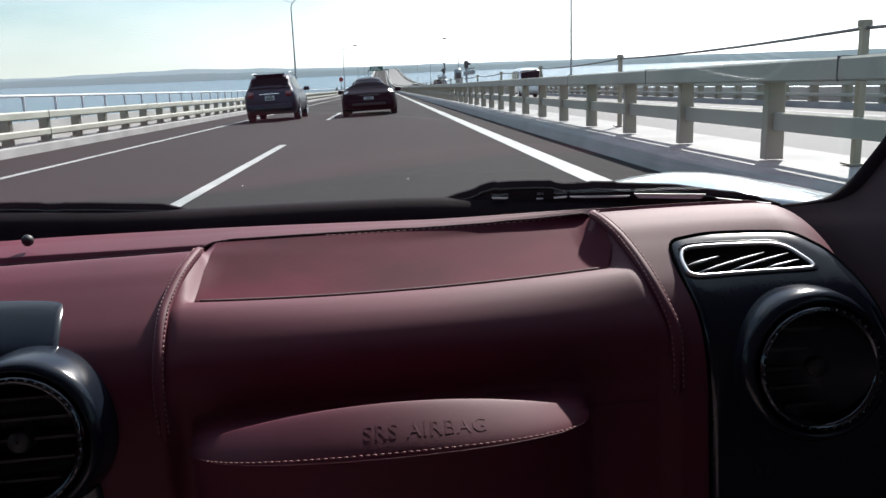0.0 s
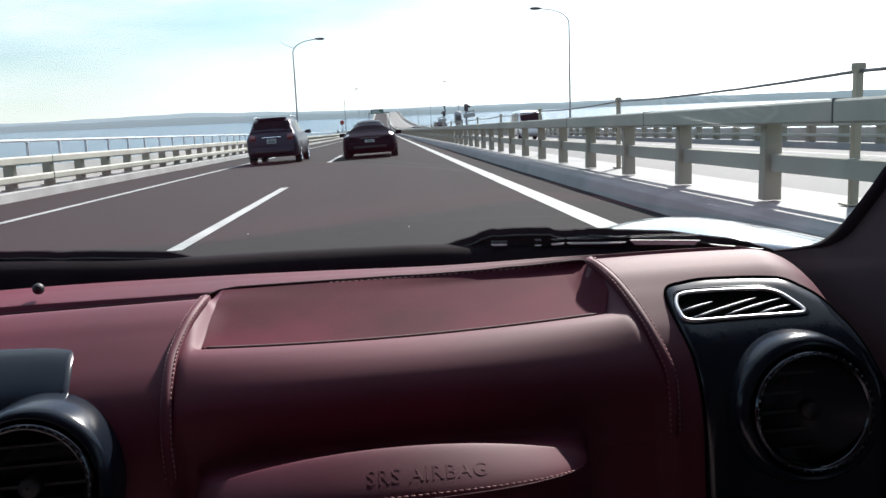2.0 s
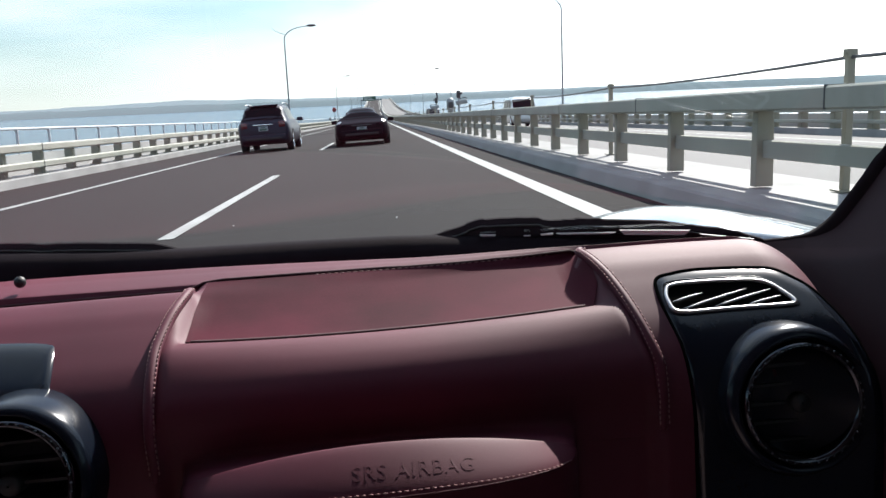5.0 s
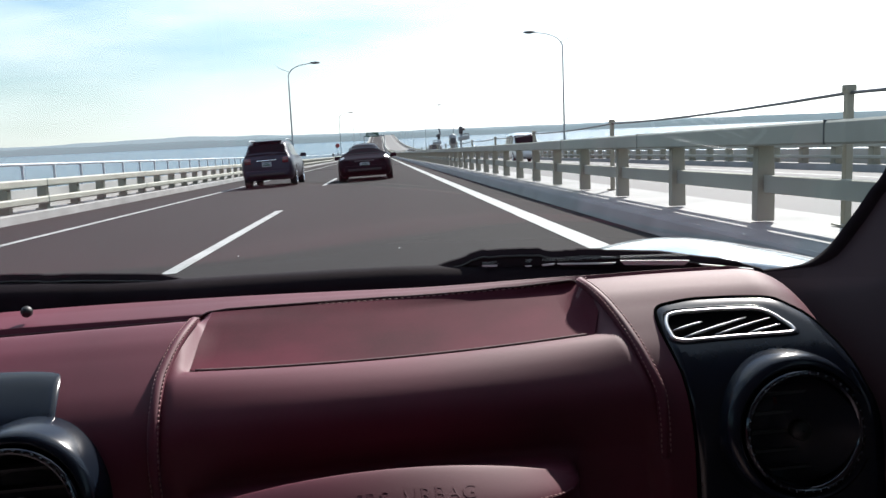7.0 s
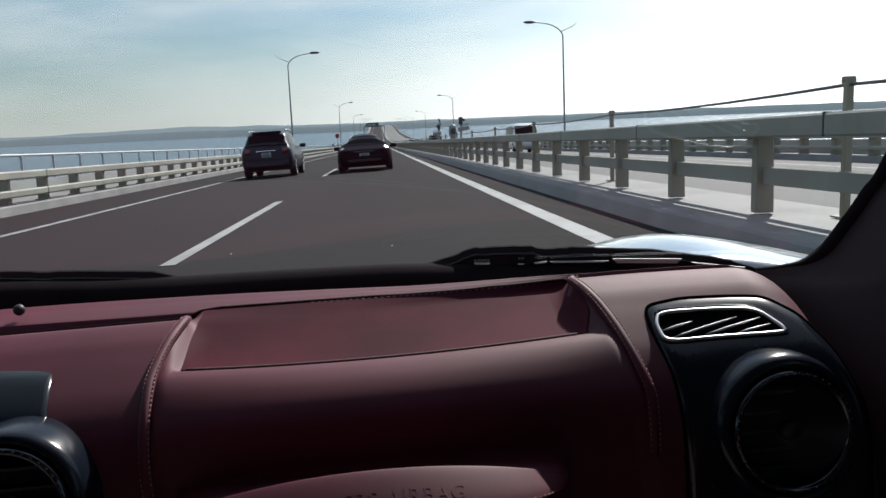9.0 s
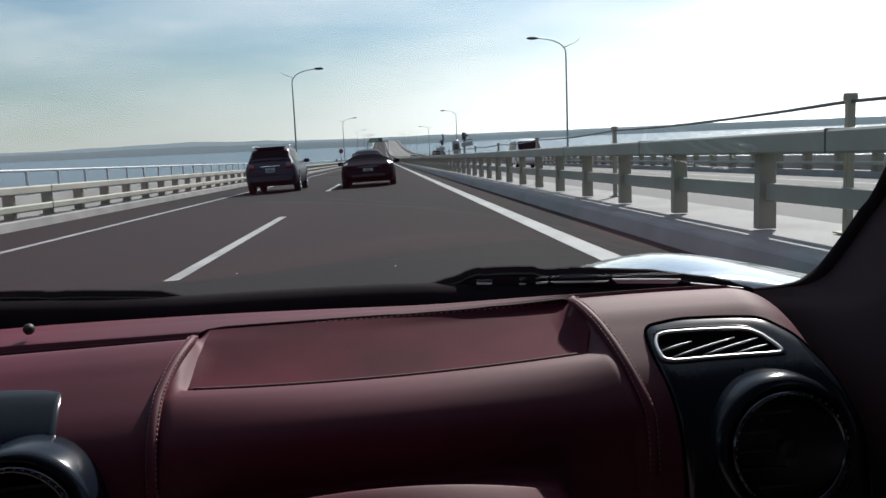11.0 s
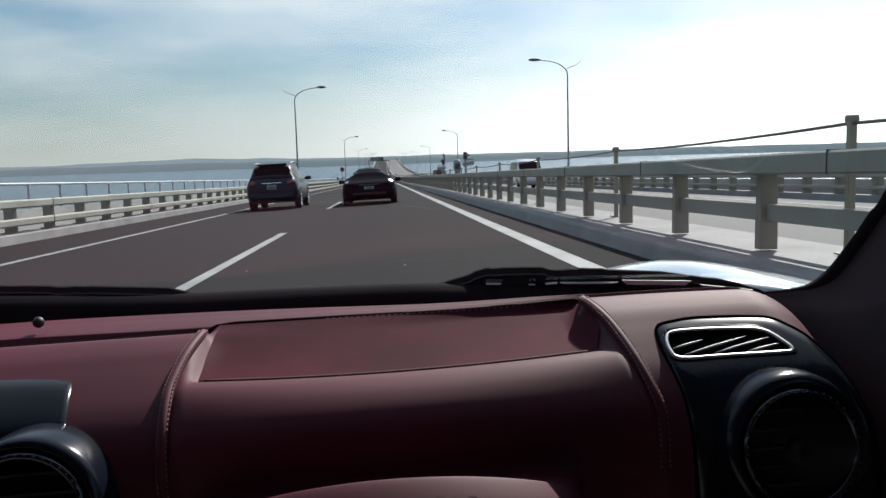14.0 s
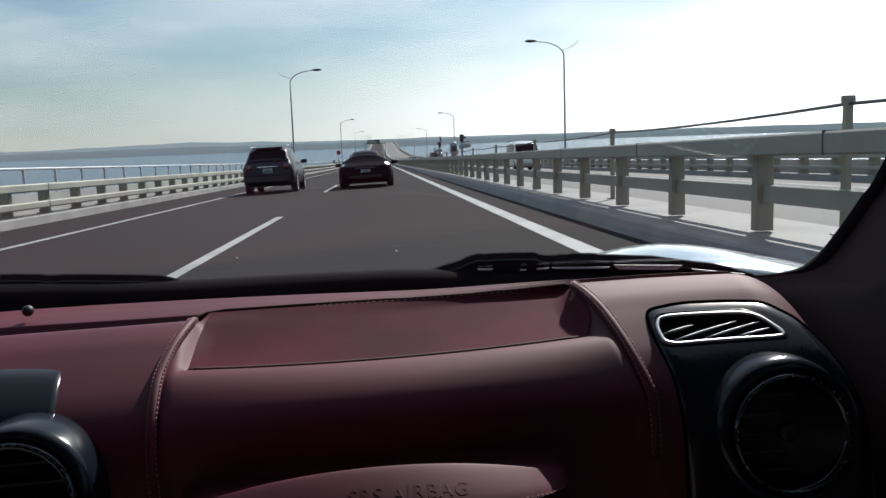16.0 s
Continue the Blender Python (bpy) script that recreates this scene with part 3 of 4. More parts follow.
def gantry(y):
    e = tagged(empty("sign_gantry", at_deck(-2.9, y)), "grey steel sign gantry across the carriageway far ahead", "gantry")
    for x in (-5.3, 5.6):
        b = bmesh.new()
        box(b, x - 0.18, x + 0.18, -0.18, 0.18, -0.6, 6.6, 0.03)
        part("leg", b, "pole", e, smooth=False)
    b = bmesh.new()
    box(b, -5.4, 5.7, -0.25, 0.25, 6.0, 6.6, 0.04)
    part("beam", b, "pole", e, smooth=False)
    b = bmesh.new()
    box(b, -4.2, 2.6, -0.42, -0.28, 5.9, 8.2, 0.03)
    part("sign_board", b, "sign_green", e, smooth=False)
    for k in range(3):
        b = bmesh.new()
        box(b, -3.7, 1.6 - 0.8 * k, -0.432, -0.421, 6.4 + 0.55 * k, 6.65 + 0.55 * k)
        part("sign_bar", b, "plate", e, smooth=False)
    return e


gantry(455.0)


def wind_streamer():
    e = tagged(empty("wind_streamer"), "dark windsock hanging from a thin pole", "windsock")
    part("pole", tube([(0, 0, 0), (0, 0, 3), (0, 0, 6.2)], [0.06, 0.05, 0.035], 8), "pole", e)
    rows = []
    for i in range(9):
        s = i / 8
        rows.append([(0.35 * s + (0.22 - 0.1 * s) * math.cos(a), (0.22 - 0.1 * s) * math.sin(a), 6.1 - 1.6 * s + 0.06 * math.sin(5 * s)) for a in [2 * math.pi * k / 10 for k in range(10)]])
    part("sock", sheet(rows, close_v=True), "flag", e)
    return e


wind_streamer().matrix_basis = at_deck(14.5, 205.0, 0.195)


# ---------------------------------------------------------------- vehicles
def curve_at(pts, y):
    """Smooth interpolation through (y, value) pairs."""
    if y <= pts[0][0]:
        return pts[0][1]
    for (a, u), (b, v) in zip(pts, pts[1:]):
        if y <= b:
            t = (y - a) / (b - a)
            return u + (v - u) * (0.5 * t + 0.5 * t * t * (3 - 2 * t))
    return pts[-1][1]


def car_section(spec, y):
    """Half outline of the body at y, from the middle of the top to the floor."""
    zt, w, belt, zb = curve_at(spec["top"], y), curve_at(spec["half"], y), curve_at(spec["belt"], y), curve_at(spec["low"], y)
    belt = min(belt, zt - 0.03)
    k = smooth_step(0.05, 0.40, zt - belt)
    wr = w * (0.93 - (0.93 - spec["roof"]) * k)
    drop = 0.02 + 0.05 * k
    return [(0, zt), (wr * 0.55, zt - 0.012), (wr * 0.88, zt - drop * 0.6), (wr, zt - drop - 0.03 * k), (w * (0.965 - (0.965 - spec.get("shoulder", 0.965)) * k), belt), (w * 0.995, belt - 0.12),
            (w * 0.995, (belt + zb) / 2 - 0.05), (w * 0.96, zb + 0.10), (w * 0.86, zb)]


def body_point(spec, y, v):
    s = car_section(spec, y)
    a = abs(v)
    i = min(len(s) - 2, int(a))
    t = a - i
    x, z = s[i][0] + (s[i + 1][0] - s[i][0]) * t, s[i][1] + (s[i + 1][1] - s[i][1]) * t
    return Vector((x if v >= 0 else -x, y, z))


def body_patch(spec, y0, y1, v0, v1, off, ny=8, nv=8, slant=0.0):
    rows = []
    for i in range(ny + 1):
        row = []
        for j in range(nv + 1):
            v = v0 + (v1 - v0) * j / nv
            y = y0 + (y1 - y0) * i / ny + slant * (abs(v) - abs(v0))
            p = body_point(spec, y, v)
            du, dv = body_point(spec, y + 0.02, v) - body_point(spec, y - 0.02, v), body_point(spec, y, v + 0.05) - body_point(spec, y, v - 0.05)
            n = du.cross(dv)
            n = n.normalized() if n.length > 1e-9 else Vector((0, 0, 1))
            if n.dot(p - Vector((0, spec["long"] * 0.5, 0.55))) < 0:
                n = -n
            row.append(p + n * off)
        rows.append(row)
    return sheet(rows)


def wheel(parent, x, y, r, w, side):
    rows = []
    for rr, d in ((0.66, -0.45), (0.93, -0.5), (1.0, -0.35), (1.0, 0.35), (0.93, 0.5), (0.66, 0.45)):
        rows.append([(d * w * side, rr * r * math.cos(a), rr * r * math.sin(a)) for a in [2 * math.pi * k / 28 for k in range(28)]])
    t = part("tyre", sheet(rows, close_v=True), "tyre", parent, local=Matrix.Translation((x, y, r)))
    bm = bmesh.new()
    join(bm, sheet([[(d * w * side, q * r * math.cos(a), q * r * math.sin(a)) for a in [2 * math.pi * k / 28 for k in range(28)]] for q, d in ((0.68, 0.5), (0.62, 0.46), (0.6, 0.1))], close_v=True))
    for k in range(7):
        b = bmesh.new()
        box(b, -0.02, 0.02, 0.04, 0.64 * r, -0.025, 0.025, 0.006)
        join(bm, b, Matrix.Translation((0.40 * w * side, 0, 0)) @ Matrix.Rotation(2 * math.pi * k / 7, 4, "X"))
    box(bm, min(0, 0.44 * w * side), max(0, 0.44 * w * side), -0.05, 0.05, -0.05, 0.05, 0.01)
    part("rim", bm, "chrome", t)
    return t


def car(name, spec, paint, label, at, group=""):
    e = tagged(empty(name, at), label, "car", group)
    L = spec["long"]
    ys = sorted(set([0, 0.03, 0.08, 0.16, 0.26, L - 0.3, L - 0.15, L - 0.05, L] + [0.26 + (L - 0.56) * i / 34 for i in range(35)]))
    rows = [[p for p in ([(-x, y, z) for x, z in car_section(spec, y)[:0:-1]] + [(x, y, z) for x, z in car_section(spec, y)])] for y in ys]
    part("body", sheet(rows, close_v=True, ends=True), paint, e)
    a, b = spec["rear_glass"]
    part("rear_window", body_patch(spec, a, b, -2.75, 2.75, 0.006, 10, 16), "dark_glass", e)
    a, b = spec["windscreen"]
    part("windscreen", body_patch(spec, a, b, -2.75, 2.75, 0.006, 10, 16), "dark_glass", e)
    for s in (-1, 1):
        for a, b in spec["side_glass"]:
            part("side_window", body_patch(spec, a, b, 3.12 * s, 3.88 * s, 0.006, 8, 3), "dark_glass", e)
        for y in spec["axles"]:
            wheel(e, s * (max(v for _, v in spec["half"]) - 0.11), y, spec["wheel"], 0.22, s)
            q = sheet([[(s * (max(v for _, v in spec["half"]) + 0.004), y + rr * math.cos(t), spec["wheel"] + rr * math.sin(t)) for t in [math.pi * k / 16 for k in range(17)]] for rr in (spec["wheel"] * 0.99, spec["wheel"] * 1.14)])
            part("wheel_arch", q, "rubber", e)
        m = bmesh.new()
        box(m, -0.11, 0.11, -0.05, 0.06, -0.07, 0.07, 0.03)
        box(m, -0.16, -0.09, -0.02, 0.03, -0.05, -0.01, 0.01)
        mm = part("door_mirror", m, paint, e, local=Matrix.Translation((s * (max(v for _, v in spec["half"]) + 0.10), spec["mirror"], spec["belt"][1][1] + 0.06)) @ Matrix.Diagonal((s, 1, 1, 1)))
        zt = spec["lamp_z"]
        lw = spec["half"][0][1]
        t = bmesh.new()
        box(t, lw - spec["lamp_w"], lw - 0.015, -0.025, 0.07, zt - spec["lamp_h"] / 2, zt + spec["lamp_h"] / 2, 0.02)
        part("tail_lamp", t, spec.get("lamp_mat", "tail"), e, local=Matrix.Diagonal((s, 1, 1, 1)))
        h = bmesh.new()
        box(h, 0.48, 0.78, L - 0.10, L + 0.015, spec["lamp_z"] - 0.20, spec["lamp_z"] - 0.05, 0.025)
        part("headlamp", h, "chrome", e, local=Matrix.Diagonal((s, 1, 1, 1)))
    p = bmesh.new()
    pz = spec["plate_z"]
    box(p, -0.165, 0.165, -0.03, -0.004, pz, pz + 0.165, 0.005)
    plate = part("licence_plate", p, "number_plate", e)
    for x0, x1, z0, z1 in ((-0.12, 0.12, 0.03, 0.085), (-0.08, 0.08, 0.11, 0.14)):
        p = bmesh.new()
        box(p, x0, x1, -0.034, -0.031, pz + z0, pz + z1)
        part("plate_bar", p, "plate_bar", plate, smooth=False)
    b = bmesh.new()
    wb = spec["half"][0][1]
    box(b, -wb + 0.02, wb - 0.02, -0.06, 0.1, spec["low"][0][1] + 0.02, spec["low"][0][1] + 0.24, 0.04)
    part("rear_bumper", b, spec.get("bumper", paint), e)
    b = bmesh.new()
    box(b, -wb + 0.16, wb - 0.16, -0.075, -0.05, spec["low"][0][1] + 0.05, spec["low"][0][1] + 0.13, 0.01)
    part("diffuser", b, "black", e)
    b = bmesh.new()
    box(b, -0.34, 0.34, -0.022, 0.0, pz + 0.20, pz + 0.235, 0.006)
    part("trim_strip", b, spec.get("strip", "chrome"), e)
    if spec.get("lens"):                             # satin caps added at the rear corners, tilted so the sun glints at the camera
        lx, ly, lz = spec["lens"]
        for s in (-1, 1):
            way = Vector((0.436 * s, -0.392, 0.811)).normalized()
            q = sheet([[(0.45 * math.sin(r) * math.cos(t), 0.45 * math.sin(r) * math.sin(t), 0.45 * (math.cos(r) - 0.980)) for t in [2 * math.pi * k / 20 for k in range(20)]] for r in (0.002, 0.05, 0.10, 0.15, 0.20)], close_v=True)
            part("glint_cap", q, "satin", e, local=Matrix.Translation((lx * s, ly, lz)) @ way.to_track_quat("Z", "Y").to_matrix().to_4x4())
    if spec.get("rails"):                            # roof rails on short feet, and the rear wiper
        x, y0, y1, z = spec["rails"]
        for s in (-1, 1):
            part("roof_rail", tube(spline([(x * s, y0, z - 0.05), (x * s, y0 + 0.12, z), (x * s, (y0 + y1) / 2, z + 0.02), (x * s, y1 - 0.15, z - 0.02), (x * s, y1, z - 0.07)], 20), 0.018, 8), "satin", e)
        part("rear_wiper", tube([(-0.02, 0.075, 1.09), (0.16, 0.12, 1.135), (0.36, 0.125, 1.14)], 0.010, 6), "black", e)
    if spec.get("spoiler"):
        yy, zz = spec["spoiler"]
        b = bmesh.new()
        box(b, -0.52, 0.52, yy - 0.10, yy + 0.16, zz - 0.02, zz + 0.02, 0.012)
        part("spoiler", b, paint, e)
    return e


SUV = dict(long=4.6, top=[(0, 0.98), (0.05, 1.03), (0.18, 1.16), (0.42, 1.50), (0.60, 1.60), (1.5, 1.66), (2.6, 1.60), (3.5, 1.08), (4.3, 0.95), (4.6, 0.72)],
           half=[(0, 0.77), (0.05, 0.845), (0.25, 0.905), (0.6, 0.915), (4.0, 0.915), (4.6, 0.78)], belt=[(0, 0.95), (0.6, 1.02), (3.4, 0.97), (4.6, 0.7)],
           low=[(0, 0.36), (0.4, 0.24), (4.3, 0.24), (4.6, 0.34)], roof=0.72, shoulder=0.93, rear_glass=(0.13, 0.47), windscreen=(2.66, 3.42),
           side_glass=((0.66, 1.25), (1.32, 2.05), (2.12, 2.85)), axles=(0.92, 3.62), wheel=0.35, mirror=2.95, lamp_z=0.93, lamp_w=0.23, lamp_h=0.20, plate_z=0.72, spoiler=(0.50, 1.60), rails=(0.64, 0.75, 2.75, 1.655))
COUPE = dict(long=4.6, top=[(0, 0.66), (0.04, 0.75), (0.20, 0.80), (0.42, 0.86), (0.58, 0.93), (0.90, 1.13), (1.25, 1.25), (1.9, 1.30), (2.6, 1.23), (3.35, 0.92), (4.2, 0.78), (4.6, 0.52)],
             half=[(0, 0.72), (0.04, 0.80), (0.20, 0.88), (0.50, 0.925), (1.3, 0.935), (1.9, 0.90), (3.8, 0.91), (4.6, 0.72)], belt=[(0, 0.62), (0.3, 0.76), (0.8, 0.81), (1.6, 0.83), (3.2, 0.82), (4.6, 0.5)],
             low=[(0, 0.30), (0.4, 0.16), (4.3, 0.16), (4.6, 0.26)], roof=0.50, shoulder=0.79, lamp_mat="dark_glass", rear_glass=(0.56, 1.12), windscreen=(2.45, 3.25),
             side_glass=((1.35, 1.95), (2.02, 2.75)), axles=(0.92, 3.75), wheel=0.345, mirror=2.75, lamp_z=0.70, lamp_w=0.22, lamp_h=0.09, plate_z=0.47, strip="dark_metal", lens=(0.755, 0.22, 0.80))
SEDAN = dict(long=4.9, top=[(0, 0.92), (0.05, 1.0), (0.7, 1.07), (1.45, 1.38), (2.0, 1.46), (2.8, 1.43), (3.7, 1.0), (4.6, 0.86), (4.9, 0.66)],
             half=[(0, 0.72), (0.05, 0.81), (0.25, 0.90), (0.6, 0.91), (4.2, 0.91), (4.9, 0.76)], belt=[(0, 0.90), (0.7, 0.97), (3.6, 0.92), (4.9, 0.62)],
             low=[(0, 0.34), (0.4, 0.20), (4.5, 0.20), (4.9, 0.3)], roof=0.70, rear_glass=(0.76, 1.38), windscreen=(2.9, 3.62),
             side_glass=((1.35, 2.2), (2.28, 3.1)), axles=(1.05, 3.85), wheel=0.33, mirror=3.2, lamp_z=0.84, lamp_w=0.34, lamp_h=0.17, plate_z=0.68)
VAN = dict(long=4.7, top=[(0, 1.05), (0.04, 1.3), (0.12, 1.75), (0.25, 1.92), (2.6, 1.96), (3.4, 1.80), (4.25, 1.08), (4.6, 0.95), (4.7, 0.7)],
           half=[(0, 0.82), (0.15, 0.87), (4.2, 0.87), (4.7, 0.78)], belt=[(0, 1.0), (0.5, 1.08), (3.9, 1.0), (4.7, 0.7)],
           low=[(0, 0.36), (0.3, 0.24), (4.5, 0.24), (4.7, 0.32)], roof=0.84, rear_glass=(0.05, 0.115), windscreen=(3.45, 4.2),
           side_glass=((0.4, 1.45), (1.55, 2.55), (2.65, 3.4)), axles=(0.85, 3.85), wheel=0.32, mirror=3.6, lamp_z=0.92, lamp_w=0.14, lamp_h=0.3, plate_z=0.55)


def on_road(x, y, yaw=0.0):
    tilt = math.degrees(math.atan((profile(y + 2) - profile(y)) / 2))
    roll = -1.75 if x < MEDIAN else 1.75
    return at_deck(x, y) @ pose(0, 0, 0, tilt, roll, 0) @ pose(0, 0, 0, 0, 0, yaw)


car("suv", SUV, "grey_car", "steel-blue sport utility car driving ahead in the outer lane", on_road(-3.95, 29.6))
car("coupe", COUPE, "black_car", "low black fastback coupe driving ahead in the inner lane", on_road(-0.55, 28.6))
car("sedan", SEDAN, "white_car", "silver four-door sedan ahead in the outer lane", on_road(-3.5, 126.0))
car("minivan", VAN, "black_car", "dark boxy minivan far ahead in the outer lane", on_road(-3.35, 112.0))
car("van", VAN, "white_car", "silver one-box van coming the other way", on_road(9.4, 58.0, 180))
car("oncoming_car", SUV, "grey_car", "dark sport utility car coming the other way", on_road(6.1, 96.0, 180))
car("oncoming_sedan", SEDAN, "white_car", "silver sedan coming the other way in the distance", on_road(6.1, 170.0, 180))


# ---------------------------------------------------------------- the car that carries the view
own = tagged(empty("grand_tourer", pose(0, 0, 0, 0, 0, 0.25) @ pose(0, 0, 0, -1.5, 0, 0) @ pose(0, 0, 0, 0, -1.75, 0)),
             "silver coupe with burgundy leather dashboard seen from the passenger seat", "car")
MID = [(1.03, 0.70), (1.0, 0.730), (0.965, 0.731), (0.934, 0.7265), (0.926, 0.7238), (0.895, 0.7135), (0.850, 0.6990), (0.801, 0.6866), (0.790, 0.6885), (0.776, 0.6858),
       (0.759, 0.6775), (0.743, 0.664), (0.7335, 0.6485), (0.7325, 0.629), (0.737, 0.603), (0.713, 0.6035), (0.668, 0.6235), (0.657, 0.6285), (0.6225, 0.6006), (0.6285, 0.581), (0.70, 0.38)]
WALL = MID[:14] + [(0.738, 0.604), (0.738, 0.592), (0.738, 0.5835), (0.738, 0.5805), (0.738, 0.5795), (0.738, 0.563), (0.733, 0.38)]     # the same line beside the airbag pad
OUT = [(1.03, 0.70), (1.0, 0.730), (0.965, 0.731), (0.934, 0.7265), (0.924, 0.7205), (0.895, 0.730), (0.868, 0.735), (0.838, 0.7265), (0.813, 0.712), (0.789, 0.696),
       (0.766, 0.679), (0.747, 0.660), (0.735, 0.639), (0.729, 0.617), (0.7275, 0.604), (0.727, 0.594), (0.727, 0.579), (0.727, 0.560), (0.728, 0.535), (0.729, 0.49), (0.731, 0.38)]


def dense(points, n):
    return [(v.x, v.y) for v in spline([(a, b, 0) for a, b in points], n)]


NV = 97
MIDS, WALLS, OUTS = dense(MID, NV), dense(WALL, NV), dense(OUT, NV)


def rib_x(side, z):
    """Where the stitched rib stands, by height."""
    if side < 0:
        return -(0.199 + 0.0170 * min(1.0, max(0.0, (0.737 - z) / 0.045)) ** 0.5)
    return 0.2025 + 0.036 * min(1.0, max(0.0, (0.735 - z) / 0.087)) ** 0.6


def dash_point(x, j, mids=MIDS, walls=WALLS, outs=OUTS):
    (ym, zm), (yw, zw), (yo, zo) = mids[j], walls[j], outs[j]
    s = 1 if x > 0 else -1
    r = abs(rib_x(s, zo))
    w = smooth_step(r - 0.014, r + 0.006, abs(x))
    if 20 * j > 13 * (len(mids) - 1):                # the almond-shaped airbag pad stands out in the middle
        k = max(0.0, 1 - ((x + 0.019) / 0.177) ** 2) ** 0.7
        ym, zm = yw + (ym - yw) * k ** 0.6, zw + (zm - zw) * k
    y, z = ym + (yo - ym) * w, zm + (zo - zm) * w
    far = 1.03 - 0.135 * smooth_step(-0.35, 0.36, x)  # the edge under the windscreen curves in
    if y > 0.90:
        y = 0.90 + (y - 0.90) * max(0.06, (far - 0.90) / 0.10)
    if mids[j][0] > 0.931:                           # the top pad stands proud of the front, more towards the driver
        z += -0.003 + 0.004 * smooth_step(0.02, 0.2, x) + 0.002 * smooth_step(-0.25, -0.43, x)
    e = max(0.0, x - 0.24)
    y -= 0.95 * e * e
    q = min(1.0, max(0.0, (x - 0.370) / 0.0622))
    z -= 0.070 * (1 - math.sqrt(1 - q * q))
    if mids[j][0] < 0.931:
        z += 0.15 * x * x * (1 - w) * smooth_step(0.74, 0.78, y) * smooth_step(0.93, 0.89, y)
        z -= 0.0075 * smooth_step(0.05, -0.2, x) * smooth_step(0.74, 0.86, y) * w
    return Vector((x, y, z))


xs = [-1.25, -1.0, -0.8, -0.65] + [-0.55 + 0.01 * i for i in range(28)] + [-0.27 + 0.002 * i for i in range(56)] + [-0.158 + 0.008 * i for i in range(40)] + [0.160 + 0.002 * i for i in range(76)] + [0.312 + 0.006 * i for i in range(17)] + [0.413, 0.418, 0.423, 0.4265, 0.4295]
FINE = 289
MIDF, WALLF, OUTF = dense(MID, FINE), dense(WALL, FINE), dense(OUT, FINE)
dash = part("dashboard", sheet([[dash_point(x, j, MIDF, WALLF, OUTF) for j in range(FINE)] for x in xs]), "leather", own, "burgundy leather dashboard with a recessed tray")
rows = [[dash_point(0.4295, j) + Vector((0.02 * k ** 0.5, 0.05 * k, -0.05 * k)) for j in range(NV)] for k in (0, 0.1, 0.3, 0.6, 1.0)]
part("dash_end", sheet(rows), "leather", dash)


def dash_at(x, j, off=0.0):
    p = dash_point(x, j)
    n = (dash_point(x + 0.002, j) - dash_point(x - 0.002, j)).cross(dash_point(x, min(NV - 1, j + 1)) - dash_point(x, max(0, j - 1)))
    n.normalize()
    if n.y > 0.3 or n.z < -0.5:
        n = -n
    return p + n * off


def stitch_line(points, name, parent, size=0.0011, gap=0.0075):
    """A row of short raised stitches along a line of points."""
    bm = bmesh.new()
    run, todo = 0.0, gap / 2
    for a, b in zip(points, points[1:]):
        d = b - a
        while run + d.length > todo and d.length > 0:
            p = a + d * ((todo - run) / d.length)
            q = tube([p - d.normalized() * gap * 0.33, p, p + d.normalized() * gap * 0.33], [size * 0.5, size, size * 0.5], 5)
            join(bm, q)
            todo += gap
        run += d.length
    ob = part(name, bm, "thread", parent)
    ob["kind"] = "stuff"
    return ob


J0, J1 = 20, 74
for s in (-1, 1):
    path = []
    for j in range(J0, J1 + 1, 2):
        zo = OUTS[j][1]
        path.append(dash_at(rib_x(s, zo) + s * 0.002, j, 0.0015))
    rib = part("rib", tube(spline(path, 60), [0.0036 + 0.0022 * math.sin(math.pi * i / 59) for i in range(60)], 10), "leather", dash, "raised stitched leather rib")
    line = spline(path, 90)
    for d in (-0.0038, 0.0046):
        stitch_line([p + Vector((d, -0.0032, 0.0030 - 0.0040 * smooth_step(0.70, 0.62, p.z))) for p in line[3:-3]], "stitching", dash, 0.0008, 0.0050)

# long seam across the top and its stitches
JS = 16
part("top_seam", tube([dash_at(-0.60 + 0.02 * i, JS, 0.0005) for i in range(46)], 0.0019, 6), "groove", dash)
stitch_line([dash_at(-0.08 + 0.01 * i, JS - 1, 0.0006) for i in range(38)], "stitching", dash, 0.0011, 0.007)
stitch_line([dash_at(-0.08 + 0.01 * i, JS + 3, 0.0006) for i in range(27)], "stitching", dash, 0.0011, 0.007)
JC = 34
part("tray_seam", tube([dash_at(-0.190 + 0.01 * i, JC, 0.0008) for i in range(39)], 0.0022, 6), "groove", dash)
part("tray_lining", sheet([[dash_at(-0.1955 + 0.0101 * i, j, 0.0009) for j in range(19, JC + 1)] for i in range(41)]), "tray_suede", dash, "matt burgundy lining of the tray")
JB = 86
stitch_line(spline([dash_at(-0.178 + 0.008 * i, JB, 0.001) for i in range(41)], 120), "stitching", dash, 0.0008, 0.0055)

# moulded letters on the airbag shelf
text_data = bpy.data.curves.new("airbag_text", "FONT")
text_data.body, text_data.size, text_data.extrude, text_data.align_x = "SRS AIRBAG", 0.0168, 0.00015, "CENTER"
text_data.space_character = 1.12
text_tmp = new("airbag_text_tmp", text_data)
bpy.context.view_layer.update()
text_mesh = bpy.data.meshes.new_from_object(text_tmp.evaluated_get(bpy.context.evaluated_depsgraph_get()))
bpy.data.objects.remove(text_tmp)
text_mesh.materials.append(M["leather"])
lettering = new("airbag_lettering", text_mesh)
lettering.parent = dash
rise = (dash_point(0.008, 82) - dash_point(0.008, 86)).length / 4
